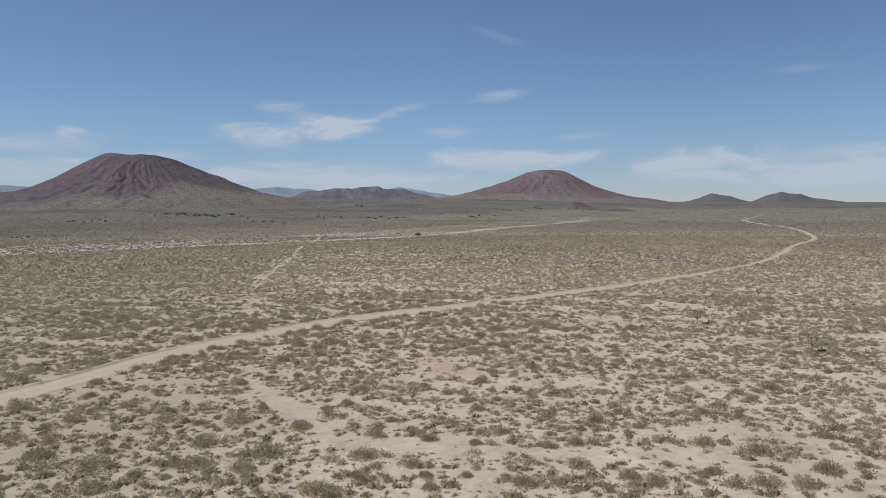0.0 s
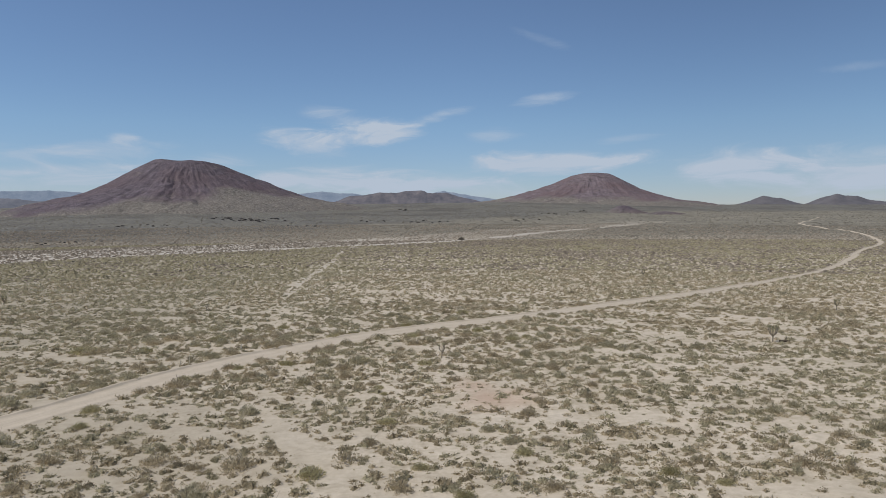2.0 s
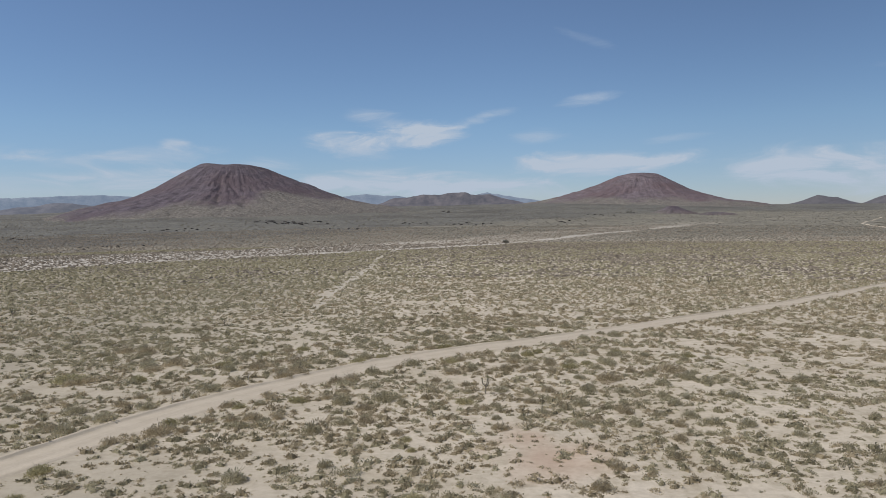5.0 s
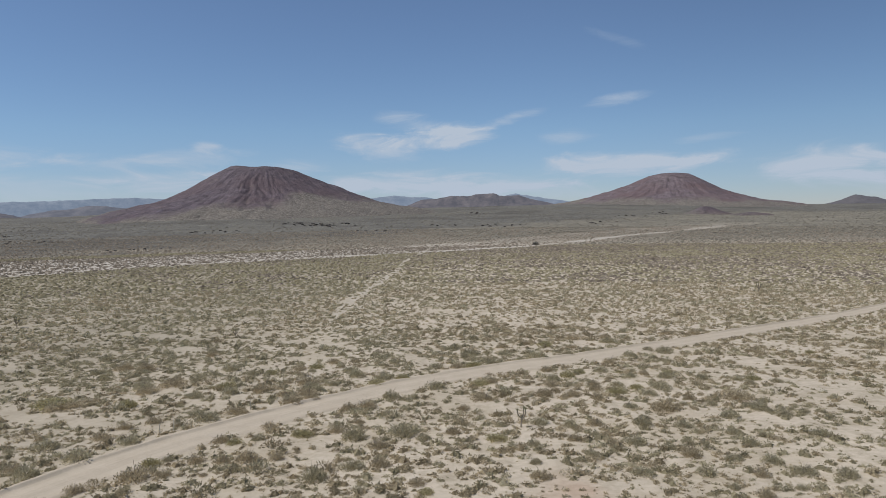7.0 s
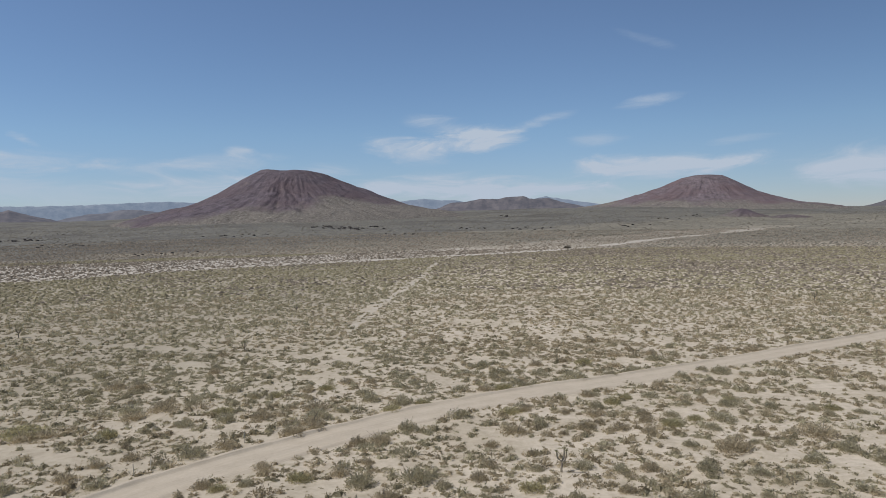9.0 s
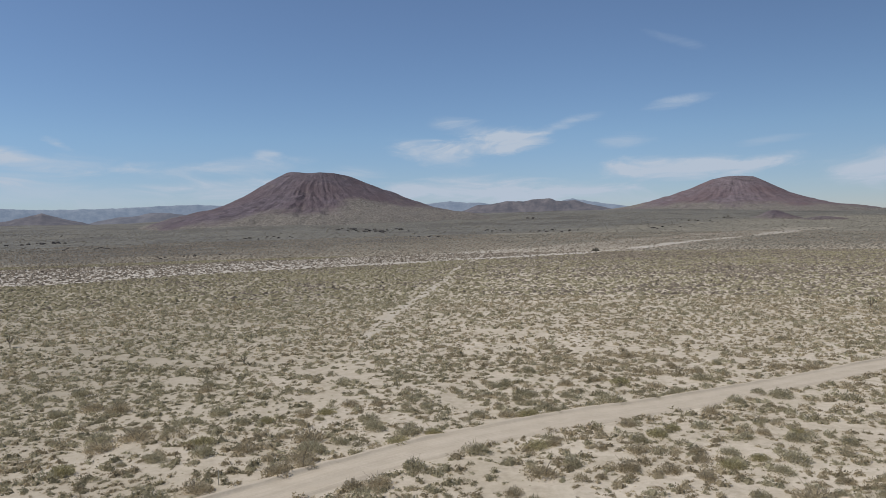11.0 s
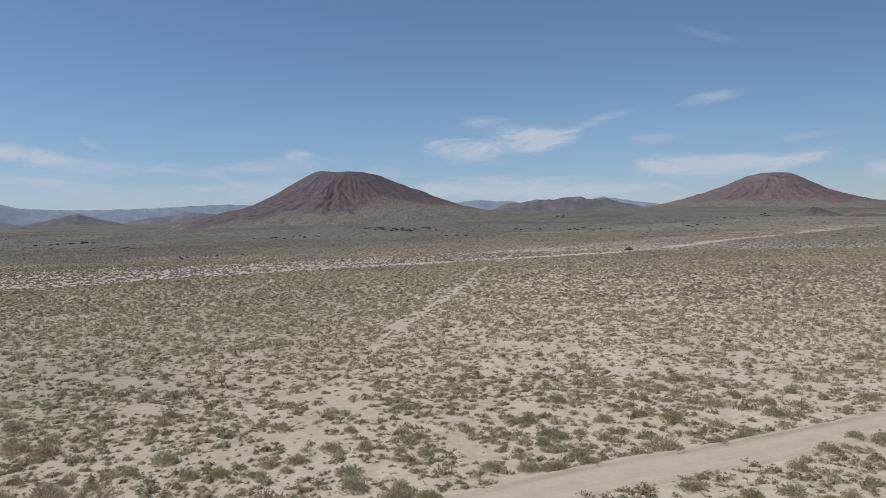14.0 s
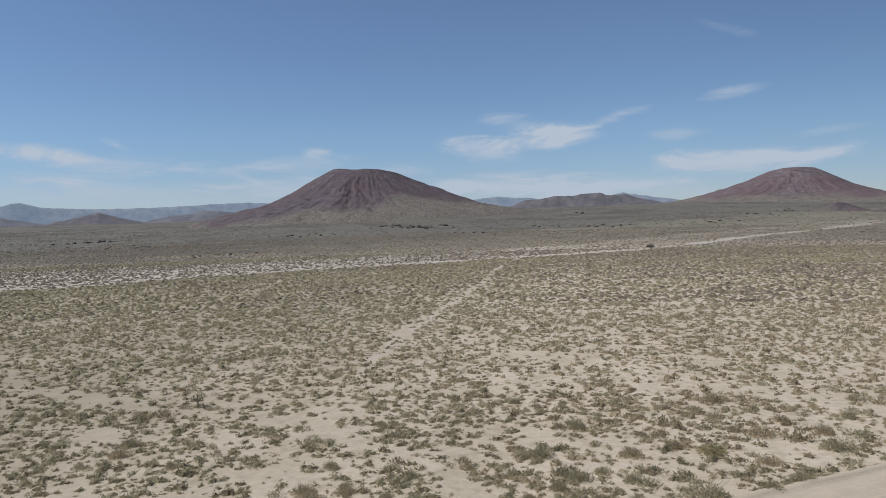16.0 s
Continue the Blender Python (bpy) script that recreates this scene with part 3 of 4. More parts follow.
BUSHES["near east"] = [
    (7.9, 52.0, 1.8), (9.8, 61.9, 2.0), (8.6, 45.8, 2.2), (13.5, 50.1, 1.9), (11.4, 42.2, 1.7), (13.2, 42.4, 1.8), (16.4, 47.6, 1.9), (6.4, 43.6, 1.4), (8.0, 35.6, 2.1), (12.3, 38.3, 2.0), (14.8, 35.7, 2.0), (16.3, 34.8, 1.8), (19.2, 45.6, 1.5), (22.2, 41.3, 2.0), (25.5, 48.5, 2.0), (20.3, 35.9, 1.8), (22.3, 33.5, 2.3), (24.4, 32.9, 2.1), (25.0, 39.0, 2.6), (27.5, 34.8, 2.4), (35.2, 55.4, 2.3), (35.5, 89.9, 2.7), (38.6, 46.6, 1.6), (31.6, 41.3, 1.9), (30.1, 60.6, 2.0), (31.5, 53.8, 2.2)]
BUSHES["road west"] = [
    (-26.8, 82.6, 2.0), (-23.2, 89.0, 2.8), (-21.4, 91.4, 2.9), (-13.7, 84.4, 2.4), (-16.9, 86.5, 2.0), (-19.8, 82.9, 1.9), (-22.5, 74.7, 3.0), (-20.9, 75.4, 1.4), (-28.7, 78.5, 3.2), (-30.3, 75.3, 2.5), (-32.1, 76.3, 1.9), (-9.3, 84.0, 2.8), (-5.9, 84.5, 3.1), (-7.3, 81.3, 1.8), (-8.3, 76.6, 2.2), (-6.6, 77.2, 1.9), (-16.0, 78.6, 2.3), (-17.1, 102.4, 3.2), (-34.8, 122.4, 2.1), (-24.4, 106.8, 1.8), (-13.7, 108.6, 2.6), (-9.9, 104.5, 2.3), (-7.8, 96.4, 2.6), (-9.8, 93.0, 2.6), (-39.6, 93.8, 5.3), (-32.3, 93.5, 2.3), (-34.2, 101.2, 3.0), (-4.0, 100.1, 2.7), (-10.6, 74.8, 2.4), (-25.6, 72.4, 1.7), (-14.2, 78.8, 1.4)]
BUSHES["road east"] = [
    (1.8, 83.2, 2.4), (4.6, 82.0, 1.6), (7.8, 83.0, 1.8), (10.1, 87.6, 2.1), (12.2, 82.6, 2.3), (13.8, 87.0, 2.3), (5.3, 87.6, 1.9), (15.5, 79.4, 2.0), (15.4, 75.6, 1.9), (18.8, 75.5, 1.7), (20.5, 78.2, 2.1), (18.1, 78.5, 1.8), (4.5, 75.0, 2.1), (11.2, 75.7, 2.2), (21.6, 75.6, 2.0), (23.9, 74.9, 2.0), (1.0, 95.6, 3.3), (16.8, 91.9, 3.5), (21.4, 89.0, 2.1), (24.8, 91.4, 2.2), (26.0, 88.9, 1.8), (16.9, 86.3, 2.0), (20.6, 81.9, 1.9), (26.4, 83.7, 2.0)]
BUSHES["north west"] = [
    (-24.3, 98.1, 2.5), (-16.3, 99.5, 2.9), (-21.2, 99.3, 2.2), (-31.4, 101.8, 3.7), (-33.0, 99.3, 3.0), (-9.6, 101.7, 2.6), (-12.8, 105.8, 2.6), (-7.7, 104.8, 1.9), (-14.4, 101.5, 1.6), (-19.9, 109.4, 1.9), (-18.4, 110.5, 1.9), (-16.9, 113.4, 2.1), (-9.6, 113.2, 1.9), (-14.4, 114.0, 2.0), (-16.7, 118.2, 1.6), (-27.8, 109.5, 2.7), (-41.6, 111.5, 3.0), (-38.5, 111.2, 3.3), (-33.7, 119.5, 2.0), (-46.5, 117.5, 2.5), (-9.8, 106.2, 1.7), (-43.3, 108.9, 1.9), (-29.5, 104.0, 1.7), (-22.7, 107.2, 1.9), (-19.5, 103.0, 1.4)]
BUSHES["north east"] = [
    (0.4, 101.8, 2.6), (1.9, 102.4, 1.8), (7.7, 115.7, 3.3), (8.3, 103.6, 1.6), (7.8, 100.9, 2.1), (10.0, 105.3, 2.2), (7.9, 107.9, 1.8), (14.0, 107.7, 2.4), (15.7, 112.3, 2.2), (18.8, 116.6, 2.1), (23.8, 118.8, 2.9), (18.2, 106.2, 1.8), (14.3, 101.4, 1.9), (16.6, 105.0, 1.7), (20.2, 104.6, 2.3), (20.8, 106.7, 1.5), (-1.9, 110.6, 2.1), (-4.3, 110.9, 2.1), (0.6, 109.9, 2.4), (-1.2, 115.9, 1.7), (3.6, 118.0, 1.7), (-2.4, 122.5, 2.2), (-0.2, 129.8, 2.0), (13.7, 128.9, 3.2), (11.6, 139.1, 2.7), (27.0, 131.9, 3.0), (31.3, 132.0, 2.6), (2.4, 111.3, 1.8), (12.6, 122.6, 2.2), (18.2, 129.6, 2.0), (34.6, 153.1, 2.5)]
BUSHES["road side"] = [
    (-17.2, 94.9, 2.9), (-15.4, 95.9, 2.2), (-11.1, 85.7, 1.8), (-9.6, 87.9, 1.3), (-11.4, 92.4, 1.8), (-18.4, 82.3, 1.6), (-26.9, 96.8, 2.1), (-29.5, 83.8, 2.2), (-29.0, 86.5, 1.8), (-38.8, 92.5, 2.7), (-37.4, 93.3, 2.7)]
BUSHES["east of the bend"] = [
    (7.9, 87.0, 1.8), (20.2, 95.7, 1.7), (16.7, 97.2, 2.0), (9.5, 97.0, 2.1), (19.4, 119.8, 2.0), (24.4, 95.3, 3.4), (20.1, 84.9, 1.6), (21.2, 93.2, 1.5), (30.7, 102.3, 1.8), (26.8, 103.3, 1.7), (28.6, 103.8, 2.0), (23.6, 104.1, 1.9), (14.0, 92.5, 1.8), (3.1, 97.9, 2.0), (6.6, 97.2, 2.3), (4.8, 95.3, 1.1), (11.4, 95.5, 1.5), (13.6, 98.4, 2.1), (12.2, 101.2, 1.8), (18.5, 100.2, 2.6), (11.5, 107.2, 1.9), (14.0, 118.9, 2.1), (18.1, 125.9, 2.8), (9.4, 124.5, 2.7), (1.7, 119.6, 1.6), (3.7, 123.1, 2.4), (6.7, 125.2, 1.8), (0.2, 117.9, 2.0), (10.9, 133.6, 2.1), (15.9, 133.1, 1.9), (21.5, 134.3, 1.7), (12.2, 116.6, 1.8)]
BUSHES["beyond the road"] = [
    (-23.8, 78.1, 1.9), (-22.1, 78.5, 1.2), (-20.0, 78.6, 1.7), (-17.9, 78.1, 1.6), (-27.4, 88.3, 2.1), (2.1, 86.8, 1.4), (-1.6, 85.0, 1.9), (-3.8, 83.6, 1.6)]


def tuft(rng, leaves, wide, high, blade, heads=4, lean=0.3, apart=0.25, plump=0.34):
    """Corner points of a bush: leafy sprays, one triangle each, in a few rounded lobes."""
    lobe = rng.uniform(-1, 1, (heads, 2)) * apart * wide
    lobe[0] = lobe[0] * 0.3
    size = rng.uniform(0.42, 0.75, heads)
    size[0] = 0.85
    share = size ** 2 / np.sum(size ** 2)
    which = rng.choice(heads, leaves, p=share)
    th, up = rng.uniform(0, 2 * np.pi, leaves), rng.uniform(0.0, 1.0, leaves)
    out = np.sqrt(1 - up ** 2)
    way = np.stack([out * np.cos(th), out * np.sin(th), up], -1)
    shell = rng.uniform(0.2, 1.0, leaves) ** 0.45
    p = way * shell[:, None] * np.array([wide / 2, wide / 2, high]) * size[which][:, None]
    p[:, :2] += lobe[which]
    p[:, 2] = np.maximum(p[:, 2] - 0.08 * high, 0.0)
    aim = way + rng.normal(0, 0.5, (leaves, 3)) + np.array([0, 0, lean])
    aim /= np.linalg.norm(aim, axis=1)[:, None]
    side = np.cross(aim, rng.normal(0, 1, (leaves, 3)))
    side /= np.linalg.norm(side, axis=1)[:, None] + 1e-6
    long = blade * rng.uniform(0.5, 1.4, leaves)[:, None]
    broad = plump * blade * rng.uniform(0.7, 1.3, leaves)[:, None]
    return np.stack([p - side * broad, p + side * broad, p + aim * long], 1).reshape(-1, 3)


def dome(rng, sides, rings, wide, high, at=(0.0, 0.0)):
    """A lumpy cushion of twigs: its corners and its triangles."""
    long = rng.uniform(0.8, 1.3)
    turn = rng.uniform(0, np.pi)
    a = np.arange(sides) * 2 * np.pi / sides
    points = []
    for k in range(rings):
        up = 0.5 * np.pi * k / (rings + 0.25)
        r = 0.5 * wide * math.cos(up) ** 0.75 * rng.uniform(0.80, 1.16, sides)
        spin = a + 0.5 * k * 2 * np.pi / sides
        x, y = r * np.cos(spin) * long, r * np.sin(spin) / long
        z = high * math.sin(up) * rng.uniform(0.82, 1.12, sides)
        points.append(np.stack([at[0] + x * math.cos(turn) - y * math.sin(turn), at[1] + x * math.sin(turn) + y * math.cos(turn), z], -1))
    points.append(np.array([[at[0], at[1], high * rng.uniform(0.95, 1.08)]]))
    faces = []
    for k in range(rings - 1):
        for j in range(sides):
            n, p, q = (j + 1) % sides, k * sides, (k + 1) * sides
            faces += [(p + j, p + n, q + j), (p + n, q + n, q + j)]
    top = (rings - 1) * sides
    faces += [(top + j, top + (j + 1) % sides, rings * sides) for j in range(sides)]
    return np.concatenate(points), np.array(faces)


def roof(rng, high):
    """A low shrub seen from afar: a flat long hump."""
    a = np.pi * np.array([0.25, 0.75, 1.25, 1.75]) + rng.uniform(-0.25, 0.25, 4)
    low = np.stack([0.62 * np.cos(a), 0.46 * np.sin(a), np.zeros(4)], -1) * rng.uniform(0.85, 1.2, (4, 1))
    top = np.array([[0.22, rng.uniform(-0.1, 0.1), high * rng.uniform(0.8, 1.1)], [-0.22, rng.uniform(-0.1, 0.1), high * rng.uniform(0.7, 1.05)]])
    return np.concatenate([low, top]), np.array([(0, 1, 5), (0, 5, 4), (1, 2, 5), (2, 3, 4), (2, 4, 5), (3, 0, 4)])


def cushion(rng, lobes, high, leaves, blade):
    """A spreading low shrub, about a metre wide: a few flat lobes of twigs and small leaves round a dense inside."""
    points, faces, n = [], [], 0
    way = rng.uniform(0, np.pi)
    seats = []
    for k in range(lobes):
        wide = 0.68 if k == 0 else rng.uniform(0.3, 0.55)
        along = 0.0 if k == 0 else rng.choice((-1, 1)) * rng.uniform(0.2, 0.46)
        at = (along * math.cos(way) + rng.normal(0, 0.1), along * math.sin(way) + rng.normal(0, 0.1))
        tall = high * (1.0 if k == 0 else rng.uniform(0.5, 0.9))
        p, f = roof(rng, 1.0)
        a = rng.uniform(0, 2 * np.pi)
        x, y = p[:, 0] * wide * 0.76, p[:, 1] * wide * 0.90
        points.append(np.stack([at[0] + x * math.cos(a) - y * math.sin(a), at[1] + x * math.sin(a) + y * math.cos(a), p[:, 2] * tall * 0.68], -1))
        faces.append(f + n)
        n += len(p)
        seats.append((at, wide, tall))
    share = np.array([w for _, w, _ in seats]) ** 1.6
    which = rng.choice(lobes, leaves, p=share / share.sum())
    at = np.array([seats[k][0] for k in which])
    wide, tall = np.array([seats[k][1] for k in which]), np.array([seats[k][2] for k in which])
    th, up = rng.uniform(0, 2 * np.pi, leaves), rng.uniform(0.0, 1.0, leaves)
    out = np.sqrt(1 - up ** 2)
    aim = np.stack([out * np.cos(th), out * np.sin(th), up], -1)
    p = aim * np.stack([wide / 2, wide / 2, tall], -1) * rng.uniform(0.7, 1.05, (leaves, 1))
    p[:, :2] += at
    aim = aim * np.array([1, 1, 0.6]) + rng.normal(0, 0.5, (leaves, 3))
    aim /= np.linalg.norm(aim, axis=1)[:, None]
    side = np.cross(aim, rng.normal(0, 1, (leaves, 3)))
    side /= np.linalg.norm(side, axis=1)[:, None] + 1e-6
    long, broad = blade * rng.uniform(0.6, 1.4, (leaves, 1)), 0.45 * blade
    points.append(np.stack([p - side * broad, p + side * broad, p + aim * long], 1).reshape(-1, 3))
    faces.append(n + np.arange(3 * leaves).reshape(-1, 3))
    # the twiggy inside is toned darker, painting in the shade among the leaves
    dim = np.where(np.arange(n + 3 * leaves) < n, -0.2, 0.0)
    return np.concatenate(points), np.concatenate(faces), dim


def tube(bm, points, radii, sides=5):
    rings = []
    for k, (p, r) in enumerate(zip(points, radii)):
        p = Vector(p)
        ahead = (Vector(points[min(k + 1, len(points) - 1)]) - Vector(points[max(k - 1, 0)])).normalized()
        u = ahead.orthogonal().normalized()
        v = ahead.cross(u)
        rings.append([bm.verts.new(p + (u * math.cos(2 * math.pi * j / sides) + v * math.sin(2 * math.pi * j / sides)) * r) for j in range(sides)])
    for a, b in zip(rings, rings[1:]):
        for j in range(sides):
            bm.faces.new((a[j], a[(j + 1) % sides], b[(j + 1) % sides], b[j]))
    bm.faces.new(rings[-1])
    bm.faces.new(rings[0][::-1])


def part(name, bm, mat, parent, label=""):
    me = bpy.data.meshes.new(name)
    bm.to_mesh(me)
    bm.free()
    me.materials.append(mat)
    ob = new(name, me)
    ob.parent = parent
    return tagged(ob, label)


def leaf_part(name, points, mat, parent, tone=0.3, label=""):
    me = mesh_of(name, points, np.arange(len(points)), 3, smooth=False, tone=np.full(len(points), tone))
    me.materials.append(mat)
    ob = new(name, me)
    ob.parent = parent
    return tagged(ob, label)


def wood_material(name, dark, light, scale=6.0):
    m, tree, shader = material(name, 0.9)
    grain = noise_value(tree, scale, 5.0, 0.65, (1, 1, 0.25))
    tree.links.new(ramp(tree, grain, (0.3, dark), (0.7, light)), shader.inputs["Base Color"])
    bumped(tree, shader, grain, 0.5, 0.02)
    return m


TWIG = wood_material("grey_twig_bark", (0.17, 0.145, 0.11), (0.30, 0.26, 0.205))


def bush(seed, label, mat, leaves, high, stalks, blade, tone, lean, group):
    """One bush, a metre wide, with bare stems at its foot and a leafy crown."""
    rng = np.random.default_rng(seed)
    base = new("desert_bush")
    tagged(base, label, "bush", group)
    leaf_part("crown", tuft(rng, leaves, 1.0, high, blade * 1.15, 7, lean + 0.25, 0.27, 0.3), mat, base, tone)
    for k in range(stalks):
        a, out = rng.uniform(0, 2 * math.pi), rng.uniform(0.12, 0.5)
        tall = high * rng.uniform(0.75, 1.15) * (1.1 - 0.6 * out)
        way = np.array([math.cos(a) * out, math.sin(a) * out])
        bm = bmesh.new()
        tube(bm, [(0.04 * math.cos(a), 0.04 * math.sin(a), -0.03), (*(way * 0.45), tall * 0.55), (*(way * rng.uniform(0.85, 1.1)), tall)], (0.010, 0.006, 0.003), 3)
        part("stem", bm, TWIG, base, "thin grey bare stem")
    return base


def off_road(x, y, w):
    """The same bush, moved aside where it would stand on the road."""
    best = min(((math.hypot(x - a, y - b), a, b) for a, b in LANE))
    want = 1.8 + 0.36 * w
    if best[0] < want:
        k = want / max(best[0], 0.2)
        x, y = best[1] + (x - best[1]) * k, best[2] + (y - best[2]) * k
    return x, y, w


LANE = [(ax + (bx - ax) * f / 8, ay + (by - ay) * f / 8) for (ax, ay), (bx, by) in zip(ROAD, ROAD[1:]) for f in range(8)]


def plant_bushes():
    rng = np.random.default_rng(5)
    green = "rounded olive-green creosote bush on pale sand"
    grey = "twiggy grey-brown desert bush on pale sand"
    yellow = "dense yellow-green desert bush on pale sand"
    kinds = []
    for k in range(5):
        kinds.append((0.0, bush(100 + k, green, OLIVE, 1000, 0.50, 6, 0.058, 0.50, 0.4, "creosote bushes")))
    for k in range(3):
        kinds.append((1.0, bush(120 + k, grey, GREY, 1000, 0.46, 7, 0.058, 0.50, 0.5, "grey desert bushes")))
    kinds.append((2.0, bush(130, yellow, FRESH, 1150, 0.42, 5, 0.058, 0.50, 0.4, "yellow-green bushes")))
    spots = [off_road(*p) for plan in BUSHES.values() for p in plan]
    taken = [(x, y, w) for x, y, w in spots]
    # more of the same between them, on the stretch on either side of the road
    while len(spots) < 310:
        x, y = rng.uniform(-48, 46), rng.uniform(34, 118)
        w = rng.uniform(0.9, 1.7)
        if open_ground(np.array([x]), np.array([y]))[0] > 0.05 or abs(x) > 0.62 * (y + 16):
            continue
        if all(math.hypot(x - a, y - b) > 0.55 * (w + c) for a, b, c in taken):
            spots.append((x, y, w))
            taken.append((x, y, w))
    used = set()
    for k, (x, y, w) in enumerate(spots):
        dry = rough(np.array([x]), np.array([y]), 12, 60, 2)[0] + rng.uniform(-0.25, 0.25)
        pick = rng.choice(5) if dry < 0.52 else 5 + rng.choice(3)
        if rng.uniform() < 0.09 or w > 4.5:
            pick = 8
        z = float(terrain(np.array([x]), np.array([y]))[0]) - 0.02
        w *= 0.92
        m = pose(x, y, z, rz=rng.uniform(0, 360)) @ Matrix.Diagonal((w, w * rng.uniform(0.85, 1.1), w * rng.uniform(0.75, 1.1) * min(1.0, (1.9 / w) ** 0.5), 1))
        if pick not in used:
            used.add(pick)
            kinds[pick][1].matrix_basis = m
        else:
            copied = copy_thing(kinds[pick][1], Matrix())
            copied.matrix_basis = m
    return np.array(taken)


def open_ground(x, y):
    """How much of the ground stays bare of shrubs, from 0 to 1."""
    slim = 0.85 * step(100, 190, y)
    bare = step(2.5 - slim, 1.95 - slim, from_line(x, y, ROAD))
    bare = np.maximum(bare, step(1.5, 0.85, from_line(x, y, TRACK)) * (0.2 + 0.55 * step(138, 165, y)))
    for k, trail in enumerate(TRAILS):
        bare = np.maximum(bare, step(1.7, 0.9, from_line(x, y, trail)) * 0.75)
    return bare


PLUM = shrub_material("dry_wash_scrub", (0.209, 0.174, 0.138), (0.319, 0.270, 0.209), (0.462, 0.396, 0.314))
FRESH = shrub_material("yellow_green_leaves", (0.268, 0.234, 0.120), (0.410, 0.363, 0.199), (0.559, 0.496, 0.296))
LARGE = plant_bushes()


def rills(x, y):
    """Where shrubs grow and where shallow rills run between them, from 0 to 1."""
    u, v = 0.9 * x - 0.44 * y, 0.44 * x + 0.9 * y
    return 0.60 * rough(u * 0.24, v, 2.3, 40, 2) + 0.25 * rough(x, y, 1.9, 44, 1) + 0.15 * rough(u * 0.6, v, 17, 42, 2)


def scatter(name, label, seed, cell, near, far, size, pool, grey_share, keep=0.8, spread=0.38, mats=None, even=0.0, tint=0.42):
    """Many shrubs of one kind on a ring of the plain; pool(rng) gives the corners and triangles of one, a metre wide."""
    rng = np.random.default_rng(seed)
    xs = np.arange(-far, far, cell)
    ys = np.arange(near * 0.6, far + 20, cell)
    gx, gy = np.meshgrid(xs, ys)
    x = (gx + rng.uniform(-0.5, 0.5, gx.shape) * cell).ravel()
    y = (gy + rng.uniform(-0.5, 0.5, gy.shape) * cell).ravel()
    # the wedge of the plain that is looked over on the way
    d = np.hypot(x, y)
    inside = (d > near) & (d <= far)
    east = x < 0.83 * (y + 8) + 6
    west = (x > -0.52 * (y + 6) - 9) | (x > -0.74 * (y - 30) - 10) | (x > -0.95 * (y - 68) - 10)
    inside &= east & west
    x, y = x[inside], y[inside]
    bare = open_ground(x, y)
    chance = keep * (1 - bare) * (even + (1 - even) * (0.26 + 0.9 * step(0.37, 0.53, rills(x, y))))
    chance = np.minimum(chance * (1 + 0.25 * step(-5, -50, x) * step(75, 110, y)), 1.0)
    bed = step(9, 4.5, from_line(x, y, WASH) + 15 * (rough(x, y, 30, 21, 3) - 0.5)) * (0.2 + 0.8 * step(340, 180, x)) * (0.6 + 0.4 * step(-130, -20, x))
    chance *= (1 - (0.85 - 0.15 * step(150, 300, y)) * bed) * (1 - (0.62 - 0.2 * step(-100, -220, x)) * wash_share(x, y)) * (1 + 0.35 * step(0, 70, x) * step(130, 200, y))
    chance *= (1 - 0.6 * step(1.15, 0.6, np.hypot((x - 7) / 5.0, (y - 69.5) / 6.5))) * (1 + 0.15 * step(100, 112, y) * step(150, 130, y))
    ok = rng.uniform(0, 1, len(x)) < chance
    if near < 130:
        free = np.ones(len(x), bool)
        for a, b, w in LARGE:
            free &= np.hypot(x - a, y - b) > 0.45 * w
        ok &= free
    x, y = x[ok], y[ok]
    n = len(x)
    shapes = [pool(rng) for _ in range(16)]
    corners, tris = len(shapes[0][0]), len(shapes[0][1])
    verts = np.empty((n, corners, 3), np.float32)
    faces = np.empty((n, tris, 3), np.int32)
    scale = np.clip(size * np.exp(rng.normal(0, spread, n)), size * 0.4, size * 1.9)
    turn = rng.uniform(0, 2 * np.pi, n)
    pick = rng.integers(0, len(shapes), n)
    z = terrain(x, y) - 0.03
    tone = np.empty((n, corners))
    own = rng.normal(tint, 0.2, n)
    for k, (base, flat, *dim) in enumerate(shapes):
        at = np.nonzero(pick == k)[0]
        c, s = np.cos(turn[at])[:, None], np.sin(turn[at])[:, None]
        bx, by, bz = base[:, 0][None], base[:, 1][None], base[:, 2][None]
        w = scale[at][:, None]
        verts[at, :, 0] = x[at][:, None] + w * (c * bx - s * by)
        verts[at, :, 1] = y[at][:, None] + w * (s * bx + c * by)
        verts[at, :, 2] = z[at][:, None] + w * bz * rng.uniform(0.7, 1.15, len(at))[:, None]
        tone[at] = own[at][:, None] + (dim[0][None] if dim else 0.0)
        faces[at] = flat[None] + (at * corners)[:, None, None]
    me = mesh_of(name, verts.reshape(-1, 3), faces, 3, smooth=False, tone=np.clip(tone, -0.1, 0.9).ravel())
    for m in mats or (OLIVE, GREY, PLUM):
        me.materials.append(m)
    kind = (0.55 * rough(x, y, 55, 61, 2) + 0.45 * rough(x, y, 12, 60, 2) + rng.uniform(-0.25, 0.25, n) - 0.22 * step(5, -40, x) > 1 - grey_share).astype(np.int32)
    if mats is None or len(mats) == 3:
        kind = np.where((wash_share(x, y) > 0.25) & (x < 260), 2, kind).astype(np.int32)
    me.polygons.foreach_set("material_index", np.repeat(kind, tris))
    return tagged(new(name, me), label, "shrubs", kind="stuff")


